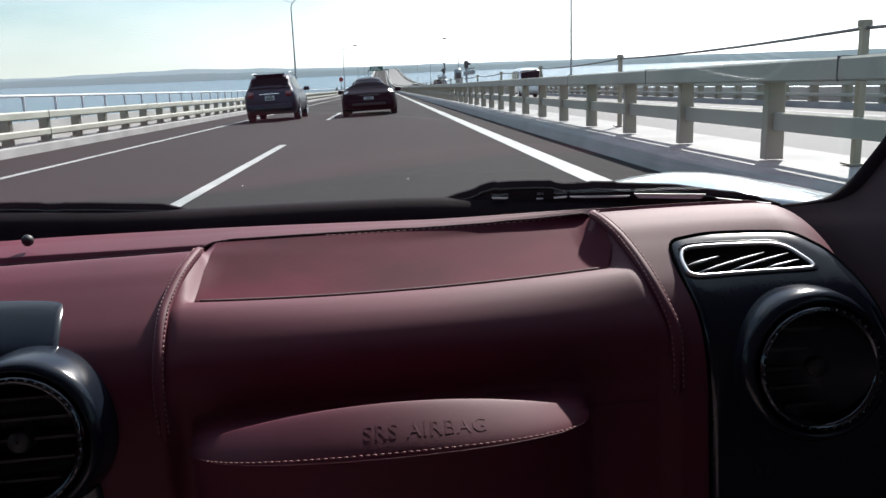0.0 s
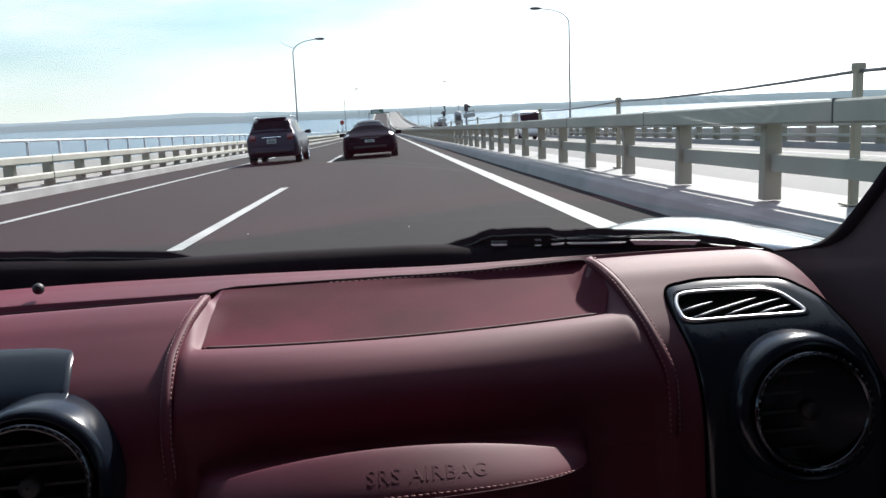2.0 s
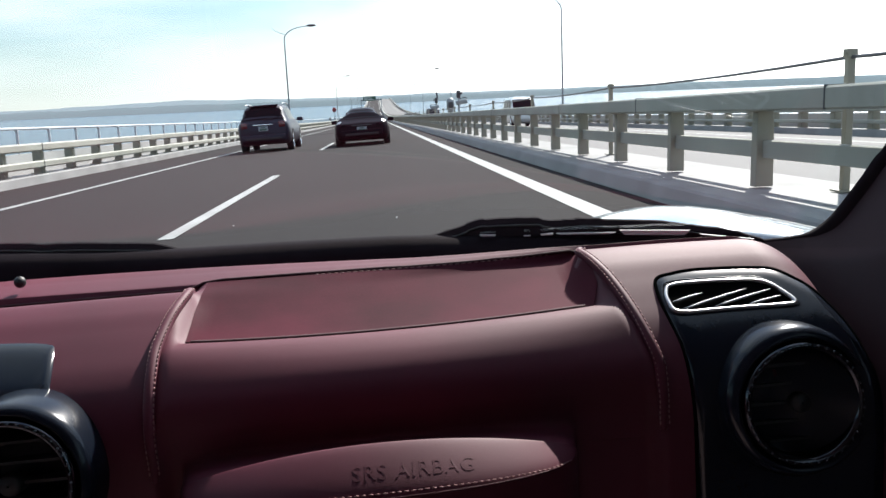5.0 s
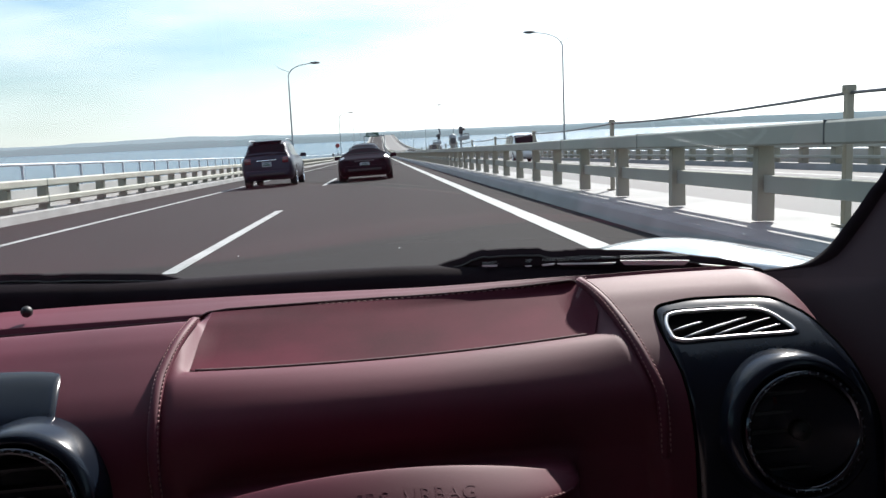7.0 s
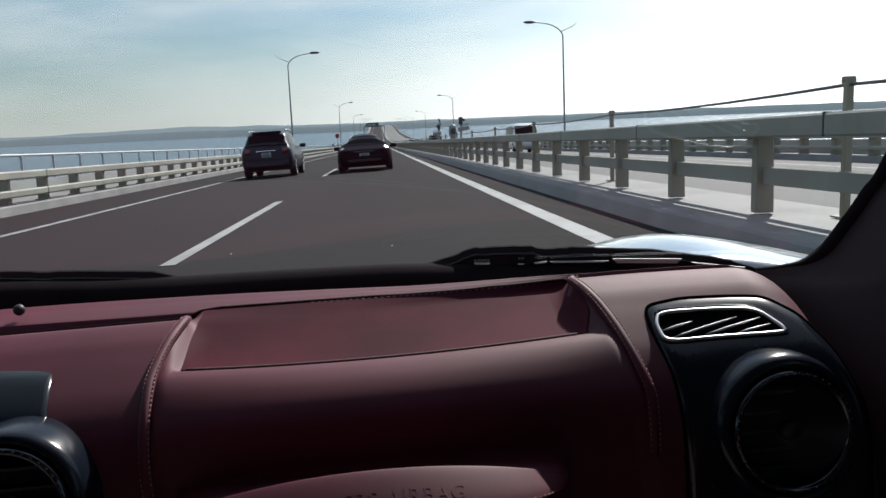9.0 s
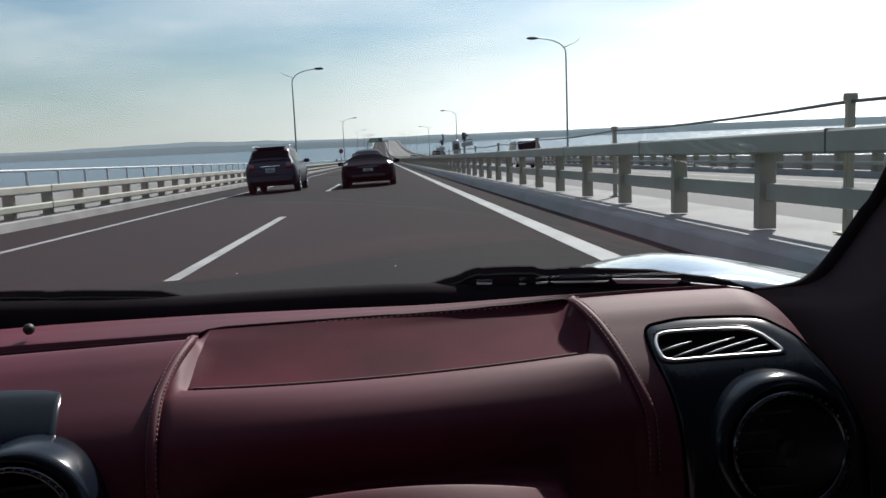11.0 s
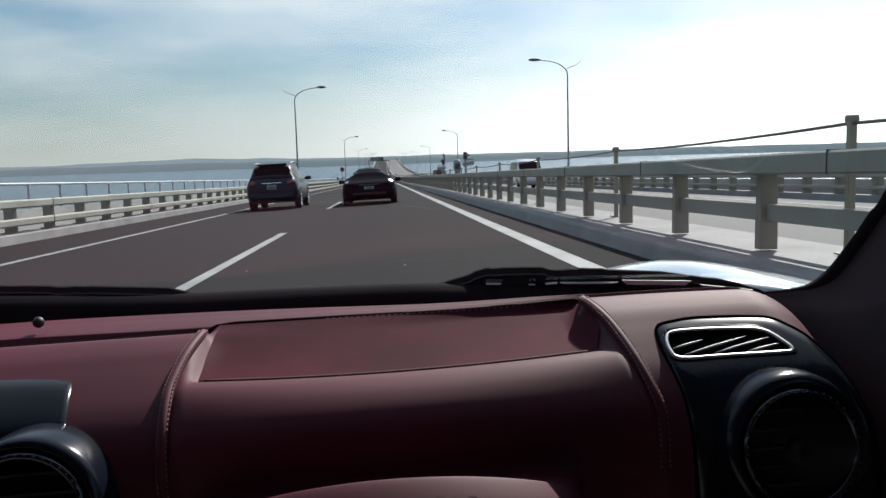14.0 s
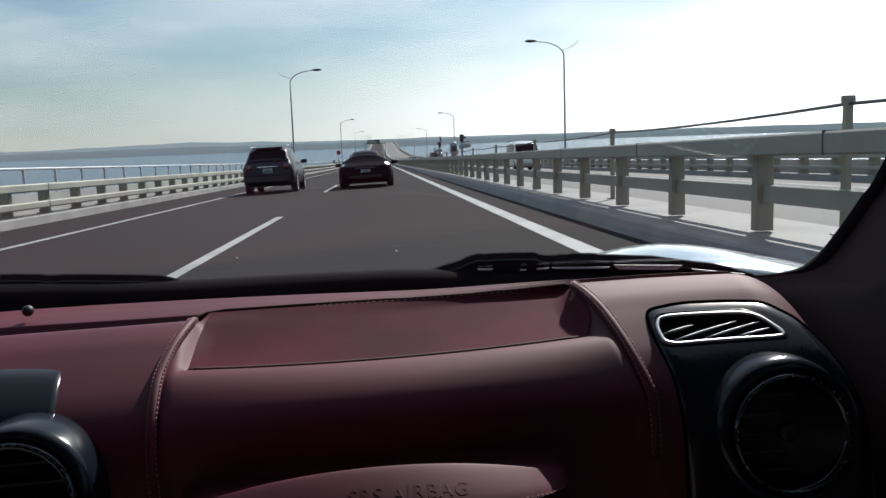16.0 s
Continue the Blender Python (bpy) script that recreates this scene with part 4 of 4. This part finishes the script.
for v in text_mesh.vertices:                         # bend the letters to the shelf
    f = 3 * (84.7 - v.co.y / rise)
    j, x = int(f), 0.008 + v.co.x
    p, q = dash_point(x, j, MIDF, WALLF, OUTF), dash_point(x, j + 1, MIDF, WALLF, OUTF)
    n = (dash_point(x + 0.004, j, MIDF, WALLF, OUTF) - p).cross(p - q).normalized()
    v.co = p + (q - p) * (f - j) + n * (v.co.z + 0.0001) * (1 if n.z > 0 else -1)
lettering["label"] = "moulded lettering SRS AIRBAG"


def out_y(x, z):
    """Front of the outer dash surface at a height."""
    best = min(range(NV), key=lambda j: abs(OUTS[j][1] - z) + (10 if OUTS[j][0] > 0.845 else 0))
    a, b = OUTS[best - 1], OUTS[min(NV - 1, best + 1)]
    t = (z - a[1]) / (b[1] - a[1]) if abs(b[1] - a[1]) > 1e-6 else 0.5
    return a[0] + (b[0] - a[0]) * min(1.5, max(-0.5, t)) - 0.95 * max(0.0, x - 0.24) ** 2


def round_loop(points, n, corner=0.25):
    """A closed smooth loop through corner points, in x and z."""
    P = [Vector((p[0], p[1], 0)) for p in points]
    out = []
    k = len(P)
    for i in range(k):
        a, b, c = P[i - 1], P[i], P[(i + 1) % k]
        s, e = b + (a - b) * corner, b + (c - b) * corner
        for t in [q / n for q in range(n + 1)]:
            out.append(s * (1 - t) ** 2 + b * 2 * t * (1 - t) + e * t * t)
    return [(v.x, v.y) for v in out]


def panel(outline, name, lift, parent, mat="gloss"):
    """A slightly domed gloss panel laid on the outer dash front."""
    cx, cz = sum(p[0] for p in outline) / len(outline), sum(p[1] for p in outline) / len(outline)
    rows = []
    for k, up in ((1.0, -0.004), (0.985, lift), (0.9, lift + 0.001), (0.75, lift + 0.001), (0.6, lift + 0.001), (0.45, lift + 0.001), (0.3, lift + 0.001), (0.15, lift + 0.001), (0.02, lift + 0.001)):
        row = []
        for x, z in outline:
            px, pz = cx + (x - cx) * k, cz + (z - cz) * k
            row.append((px, out_y(px, pz) - up, pz))
        rows.append(row)
    return part(name, sheet(rows, close_v=True), mat, parent)


PANEL = round_loop([(0.2595, 0.694), (0.2630, 0.7120), (0.30, 0.7160), (0.345, 0.7157), (0.379, 0.7142), (0.401, 0.7000), (0.414, 0.674), (0.4275, 0.62), (0.429, 0.40), (0.272, 0.40), (0.2685, 0.650)], 6, 0.3)
right_panel = panel(PANEL, "vent_panel", 0.003, own)
panel(round_loop([(-0.60, 0.713), (-0.316, 0.7045), (-0.3095, 0.685), (-0.3045, 0.655), (-0.296, 0.638), (-0.280, 0.605), (-0.274, 0.50), (-0.60, 0.50)], 6, 0.22), "centre_panel", 0.003, own)

# slotted upper vent
loop = round_loop([(0.2655, 0.6985), (0.2720, 0.7070), (0.320, 0.7072), (0.364, 0.7064), (0.3835, 0.6883), (0.363, 0.6872), (0.320, 0.6864), (0.2680, 0.6852)], 8, 0.36)
ring = [(x, out_y(x, z) - 0.006, z) for x, z in loop]
cx0, cz0 = 0.325, 0.6975
# black tube laid on the panel edge, painted shade of the leather lip
part("panel_edge_shade", tube([(x, out_y(x, z) - 0.0002, z) for x, z in PANEL + PANEL[:2]], 0.0017, 6, ends=False), "void", right_panel, "black line painted as shade between panel and leather")
part("vent_bezel", tube([(cx0 + (x - cx0) * 1.055, out_y(cx0 + (x - cx0) * 1.055, cz0 + (z - cz0) * 1.20) - 0.0038, cz0 + (z - cz0) * 1.20) for x, z in loop + loop[:2]], 0.0014, 8, ends=False), "gloss", right_panel)
part("vent_surround", tube(ring + ring[:2], 0.0021, 8, ends=False), "satin", right_panel, "bright satin metal vent surround")
cx, cz = 0.324, 0.6975
# shallow sheet, the recess's shade painted in black
rows = [[(cx + (x - cx) * k, out_y(cx + (x - cx) * k, cz + (z - cz) * k) - up, cz + (z - cz) * k) for x, z in loop] for k, up in ((0.99, 0.0066), (0.965, 0.0062), (0.94, 0.0042), (0.6, 0.0042), (0.3, 0.0042), (0.02, 0.0042))]
part("vent_recess", sheet(rows, close_v=True), "void", right_panel)
for x0, z0, x1, z1 in ((0.2700, 0.6940, 0.301, 0.6992), (0.2755, 0.6880, 0.343, 0.7006), (0.307, 0.6886, 0.364, 0.6995), (0.3385, 0.6890, 0.370, 0.6945)):
    part("vent_blade", tube([(x0 + (x1 - x0) * k / 6, out_y(x0 + (x1 - x0) * k / 6, z0 + (z1 - z0) * k / 6) - 0.0075, z0 + (z1 - z0) * k / 6) for k in range(7)], [0.0006, 0.0011, 0.0014, 0.0014, 0.0012, 0.0009, 0.0005], 6), "satin", right_panel)


def round_vent(x, y, z, r, hood, parent):
    """Hooded round vent: gloss cowl, ribbed ring, dark blades, centre stop."""
    m = Matrix.Translation((x, y, z)) @ pose(0, 0, 0, -8, 0, 0)

    def lathe(profile_points, n=56):
        return sheet([[(q * math.cos(t), d, q * math.sin(t)) for t in [2 * math.pi * k / n for k in range(n)]] for q, d in profile_points], close_v=True)
    v = part("round_vent", lathe([(r * hood, 0.075), (r * (hood - 0.03), 0.04), (r * (hood - 0.10), 0.012), (r * (0.55 * hood + 0.42), -0.004), (r * 1.13, -0.002), (r * 1.08, 0.006)]), "gloss", parent, "hooded round air vent", local=m)
    part("ring", lathe([(r * 1.10, 0.004), (r * 1.06, -0.006), (r * 0.99, -0.007), (r * 0.94, -0.001), (r * 0.92, 0.02)]), "chrome_dark", v)
    bm = bmesh.new()
    for k in range(44):
        t = 2 * math.pi * k / 44
        b = bmesh.new()
        bmesh.ops.create_uvsphere(b, u_segments=7, v_segments=5, radius=0.0017)
        join(bm, b, Matrix.Translation((r * 1.03 * math.cos(t), -0.0072, r * 1.03 * math.sin(t))))
    part("ring_studs", bm, "chrome_dark", v)["kind"] = "stuff"
    part("throat", lathe([(r * 0.93, 0.012), (r * 0.9, 0.03), (r * 0.5, 0.034), (0.001, 0.034)]), "black", v)
    for k in range(-2, 3):
        w = math.sqrt(max(0.05, 0.86 ** 2 - (0.33 * k) ** 2)) * r
        b = bmesh.new()
        box(b, -w, w, 0.010, 0.030, 0.33 * k * r - 0.0012, 0.33 * k * r + 0.0012)
        part("blade", b, "black", v, smooth=False)
    part("stop", lathe([(0.001, 0.0), (0.008, 0.0005), (0.0095, 0.004), (0.0095, 0.02)], 20), "black", v)
    return v


round_vent(0.3590, 0.702, 0.6098, 0.0512, 1.45, own)
round_vent(-0.3262, 0.693, 0.6112, 0.0520, 1.40, own)

# light sensor knob on the dash top
b = bmesh.new()
bmesh.ops.create_uvsphere(b, u_segments=14, v_segments=9, radius=0.0065)
part("sensor_knob", b, "black", own, local=Matrix.Translation((-0.403, 0.955, 0.7395)))

# windscreen, cowl, wipers, bonnet
XC = -0.38


def screen_base(x):
    return Vector((x, 1.10 - 0.27 * (x - XC) ** 2, 0.712))


rows = []
for i in range(41):
    x = -1.27 + 1.87 * i / 40
    b = screen_base(x) + Vector((0, -0.015, 0))
    top = Vector((XC + (x - XC) * 0.80, 0.63 - 0.06 * ((x - XC) / 0.93) ** 2, 1.115 - 0.03 * ((x - XC) / 0.93) ** 2))
    rows.append([b + (top - b) * (k / 12) + Vector((0, 0.0, 0.03 * math.sin(math.pi * k / 12))) for k in range(13)])
screen = part("windscreen", sheet(rows), "glass", own, "clear laminated windscreen")
screen.visible_shadow = False


def height(table, x):
    """Straight between the points of a short table."""
    if x <= table[0][0]:
        return table[0][1]
    for (xa, za), (xb, zb) in zip(table, table[1:]):
        if x <= xb:
            return za + (zb - za) * (x - xa) / (xb - xa)
    return table[-1][1]


COWL = [(-1.25, 0.790), (-0.4786, 0.7627), (-0.3458, 0.7519), (-0.2418, 0.7470), (-0.1096, 0.7462), (0.0132, 0.7455), (0.06, 0.7440), (0.15, 0.739), (0.28, 0.729), (0.36, 0.710), (0.42, 0.684), (0.60, 0.60)]


def cowl_top(x):
    """Height of the dark scuttle under the parked wipers."""
    return height(COWL, x)


rows = []
for i in range(121):
    x = -1.25 + 1.71 * i / 120
    b = screen_base(x)
    zc = cowl_top(x) - b.z
    rows.append([b + Vector((0, -0.075, -0.06)), b + Vector((0, -0.060, zc - 0.018)), b + Vector((0, -0.045, zc - 0.003)), b + Vector((0, -0.03, zc)), b + Vector((0, -0.015, zc - 0.003)), b + Vector((0, 0.05, -0.02)), b + Vector((0, 0.12, -0.10))])
part("cowl", sheet(rows), "rubber", own, "black plastic scuttle under the windscreen")


def bonnet_z(x, y):
    u = (x - XC) / 0.93
    d = y - 1.22
    q = min(d, 0.35)
    z = 0.7065 - 0.07 * q - 0.35 * q * q - 0.014 * u * u - 0.16 * (d - q)
    z += 0.031 * math.exp(-((abs(u) - 0.870) / 0.130) ** 2)
    z -= 0.42 * max(0.0, abs(u) - 1.0) ** 1.5
    return z


rows = []
for i in range(81):
    x = XC - 1.16 + 2.32 * i / 80
    u = (x - XC) / 0.93
    y0 = screen_base(x).y + 0.03
    rows.append([(x, y0 - 0.004, bonnet_z(x, y0) - 0.03)] + [(x, y0 + (2.45 - y0) * k / 30, bonnet_z(x, y0 + (2.45 - y0) * k / 30)) for k in range(31)])
part("bonnet", sheet(rows), "silver", own, "glossy silver bonnet and wing")


def wiper(table, parent):
    """Flat blade lying on the scuttle, its top edge along a table, with a worn rubber lip."""
    rows, lip = [], []
    n = 110
    x0, x1 = table[0][0], table[-1][0]
    for i in range(n + 1):
        x = x0 + (x1 - x0) * i / n
        b = screen_base(x)
        z = height(table, x) - b.z
        z += 0.0008 * noise.noise((x * 60, 3, 0)) + 0.0013 * round(noise.noise((x * 23, 9, 0)) * 2)
        rows.append([b + Vector((0, -0.036, -0.03)), b + Vector((0, -0.034, z - 0.007)), b + Vector((0, -0.031, z - 0.001)), b + Vector((0, -0.027, z)), b + Vector((0, -0.018, z - 0.006)), b + Vector((0, -0.012, -0.03))])
        lip.append(b + Vector((0, -0.0355, z - 0.009)))
    w = part("wiper", sheet(rows, close_v=True, ends=True), "rubber", parent, "black windscreen wiper lying flat", smooth=False)
    part("wiper_lip", tube(lip[4:-4], 0.0013, 6), "black", w)
    return w


wiper([(-1.10, 0.806), (-0.4776, 0.7725), (-0.4121, 0.7672), (-0.345, 0.7615), (-0.2834, 0.7560), (-0.2562, 0.7476), (-0.245, 0.742)], own)
wiper([(0.030, 0.735), (0.0414, 0.7389), (0.0686, 0.7459), (0.1155, 0.7593), (0.135, 0.7604), (0.18, 0.7598), (0.198, 0.7564), (0.259, 0.7533), (0.317, 0.7494), (0.3456, 0.744), (0.373, 0.7395), (0.40, 0.7332), (0.418, 0.7270), (0.424, 0.705)], own)
# thin pale strips before the wiper, placed to fit the camera's view
for x0, x1, z0, z1, h in ((0.266, 0.343, 0.7395, 0.7368, 0.0052), (0.198, 0.266, 0.7405, 0.7390, 0.0018), (0.182, 0.197, 0.7400, 0.7408, 0.0018), (0.163, 0.171, 0.7398, 0.7395, 0.0010), (0.113, 0.132, 0.7425, 0.7417, 0.0018), (0.348, 0.405, 0.7345, 0.7275, 0.0011)):
    b = bmesh.new()
    xm = (x0 + x1) / 2
    w = (x1 - x0) / 2
    bmesh.ops.create_cube(b, size=1.0)
    for v in b.verts:                                # a flat strip, narrower below
        v.co = Vector((v.co.x * 2 * w * (1.0 if v.co.z > 0 else 0.86), v.co.y * 0.003, v.co.z * h))
    turn = Matrix.Rotation(math.atan2(screen_base(x1).y - screen_base(x0).y, x1 - x0), 4, "Z") @ Matrix.Rotation(math.atan2(z0 - z1, x1 - x0), 4, "Y")
    part("pale_strip", b, "plate", own, smooth=False, local=Matrix.Translation((xm, screen_base(xm).y - 0.045, (z0 + z1) / 2)) @ turn)

# small pale flecks on the outside of the glass, placed to fit the camera's view
for x, y, z, r in ((0.0169, 0.992, 0.7722, 0.0013), (-0.1762, 1.0174, 0.7755, 0.0010)):
    b = bmesh.new()
    bmesh.ops.create_icosphere(b, subdivisions=1, radius=r)
    for v in b.verts:
        v.co.x *= 1.0 + 0.6 * abs(noise.noise((v.co.x * 900 + x * 50, v.co.y * 900, 1)))
        v.co.z *= 0.5
    part("glass_fleck", b, "plate", screen, local=Matrix.Translation((x, y, z)))

# punched holes of the tweeter at the dash end: beads with the holes' shade painted black
bm = bmesh.new()
for i in range(6):
    for j in range(44, 58, 2):
        b = bmesh.new()
        bmesh.ops.create_uvsphere(b, u_segments=6, v_segments=4, radius=0.0009)
        join(bm, b, Matrix.Translation(dash_at(0.405 + 0.0042 * i, j + (i % 2), 0.0)))
part("tweeter_holes", bm, "void", dash)["kind"] = "stuff"

# windscreen pillar, side trim, roof lining and the closed cabin round the eye
edge = spline([(0.40, 0.955, 0.7135), (0.4396, 0.94, 0.7172), (0.4645, 0.935, 0.7187), (0.4839, 0.93, 0.7224), (0.4997, 0.93, 0.7304), (0.5148, 0.93, 0.7424), (0.5322, 0.93, 0.7621), (0.5451, 0.925, 0.7818), (0.5575, 0.92, 0.8027), (0.568, 0.91, 0.8234), (0.600, 0.885, 0.91), (0.612, 0.84, 0.99), (0.60, 0.75, 1.06), (0.57, 0.63, 1.10)], 90)
seal, trim = [], []
for i, p in enumerate(edge):
    d = edge[min(i + 1, 89)] - edge[max(i - 1, 0)]
    o = Vector((d.z, 0, -d.x)).normalized()
    wide = 0.0025 + 0.0105 * smooth_step(0.47, 0.515, p.x)
    u = i / 89
    lip = p + o * wide + Vector((0, -0.006, 0))
    foot = Vector((0.452 + 0.12 * u, 0.885 - 0.85 * u ** 0.8, 0.40))      # the trim runs on down, shaped to fill the camera's view beside the dash
    seal.append([p + Vector((0, 0.03, 0)) + o * (0.006 + 0.016 * smooth_step(0.47, 0.52, p.x)), p, p + o * 0.4 * wide + Vector((0, -0.006, 0)), lip])
    trim.append([lip] + [lip + (foot - lip) * k + Vector((0.05 * math.sin(math.pi * k) * u, -0.03 * math.sin(math.pi * min(1.0, 2 * k)) * (0.2 + u), 0)) for k in (0.02, 0.06, 0.12, 0.2, 0.3, 0.42, 0.56, 0.72, 0.88, 1.0)])
pillar = part("pillar_trim", sheet(trim), "leather_shaded", own, "burgundy windscreen pillar trim with shade in its colour")
part("pillar_seal", sheet(seal), "rubber", pillar)
b = bmesh.new()
box(b, 0.61, 0.67, -0.9, 1.00, 0.12, 0.74, 0.02)
part("door_panel", b, "leather_shaded", own)
b = bmesh.new()
box(b, -1.42, -1.36, -0.9, 1.05, 0.12, 0.80, 0.02)
part("far_door", b, "leather_shaded", own)
# unseen walls and floor added to close the cabin and bounce light
b = bmesh.new()
box(b, -1.42, -1.36, -0.9, -0.30, 0.80, 1.25, 0.02)
part("side_trim", b, "suede", own)
b = bmesh.new()
box(b, -1.42, 0.66, -0.9, -0.84, 0.12, 1.30, 0.02)
part("rear_bulkhead", b, "suede", own)
b = bmesh.new()
box(b, -1.42, 0.66, -0.9, 1.10, 0.10, 0.14, 0.01)
part("cabin_floor", b, "suede", own)
# unseen roof lining, its front edge set forward to cut sky light on the dash
rows = []
for i in range(17):
    x = -1.40 + 2.05 * i / 16
    u = (x - XC) / 1.03
    rows.append([(x, 0.65 - 1.55 * k / 10, 1.12 - 0.05 * u * u + 0.10 * math.sin(math.pi * (k / 10) ** 0.7)) for k in range(11)])
part("roof_lining", sheet(rows), "suede", own)
for x0 in (-1.40, 0.63):                              # unseen side windows, added with a tint chosen for the fill light they let in
    b = bmesh.new()
    box(b, x0, x0 + 0.006, -0.31, 0.90, 0.79, 1.24)
    part("side_window", b, "tint_glass", own, "clear side window", smooth=False)
b = bmesh.new()
box(b, 0.60, 0.66, -0.9, -0.30, 0.80, 1.25, 0.02)
part("side_trim", b, "suede", own)

# plain outer skin that closes the car: roof, flanks, nose and tail, wheels
rows = []
for i in range(17):
    x = -1.43 + 2.10 * i / 16
    u = (x - XC) / 1.05
    rows.append([(x, 0.67 - 1.61 * k / 12, 1.14 - 0.055 * u * u + 0.115 * math.sin(math.pi * (k / 12) ** 0.7)) for k in range(13)])
part("roof_skin", sheet(rows), "silver", own)
for s in (-1, 1):
    rows = []
    for i in range(35):
        y = -0.94 + 3.39 * i / 34
        front = smooth_step(0.8, 1.15, y)
        edge = bonnet_z(XC + 1.16, max(y, 1.1))
        top = 0.76 + (edge - 0.76) * front
        xt = 1.06 + (1.16 - 1.06) * front
        rows.append([(XC + s * px, y, z) for px, z in ((xt, top), (1.12 + 0.04 * front, top - 0.07), (1.15 + 0.01 * front, 0.45), (1.13, 0.28), (1.06, 0.16))])
    part("flank", sheet(rows), "silver", own)
    for y in (1.55, -0.55):
        wheel(own, XC + s * 1.06, y, 0.27, 0.22, s)
rows = []
for i in range(21):
    x = XC - 1.16 + 2.32 * i / 20
    z = bonnet_z(x, 2.45)
    bow = 0.10 * (1 - ((x - XC) / 1.16) ** 2)
    rows.append([(x, 2.45, z), (x, 2.50 + bow, z - 0.08), (x, 2.52 + bow, z * 0.55), (x, 2.46 + bow, 0.18)])
part("nose", sheet(rows), "silver", own)
rows = [[(XC + 1.06 * u, -0.94 - 0.06 * math.cos(u * 1.4), z) for z in (0.2, 0.5, 0.78, 1.12)] for u in [-1 + 0.1 * k for k in range(21)]]
part("tail", sheet(rows), "silver", own)
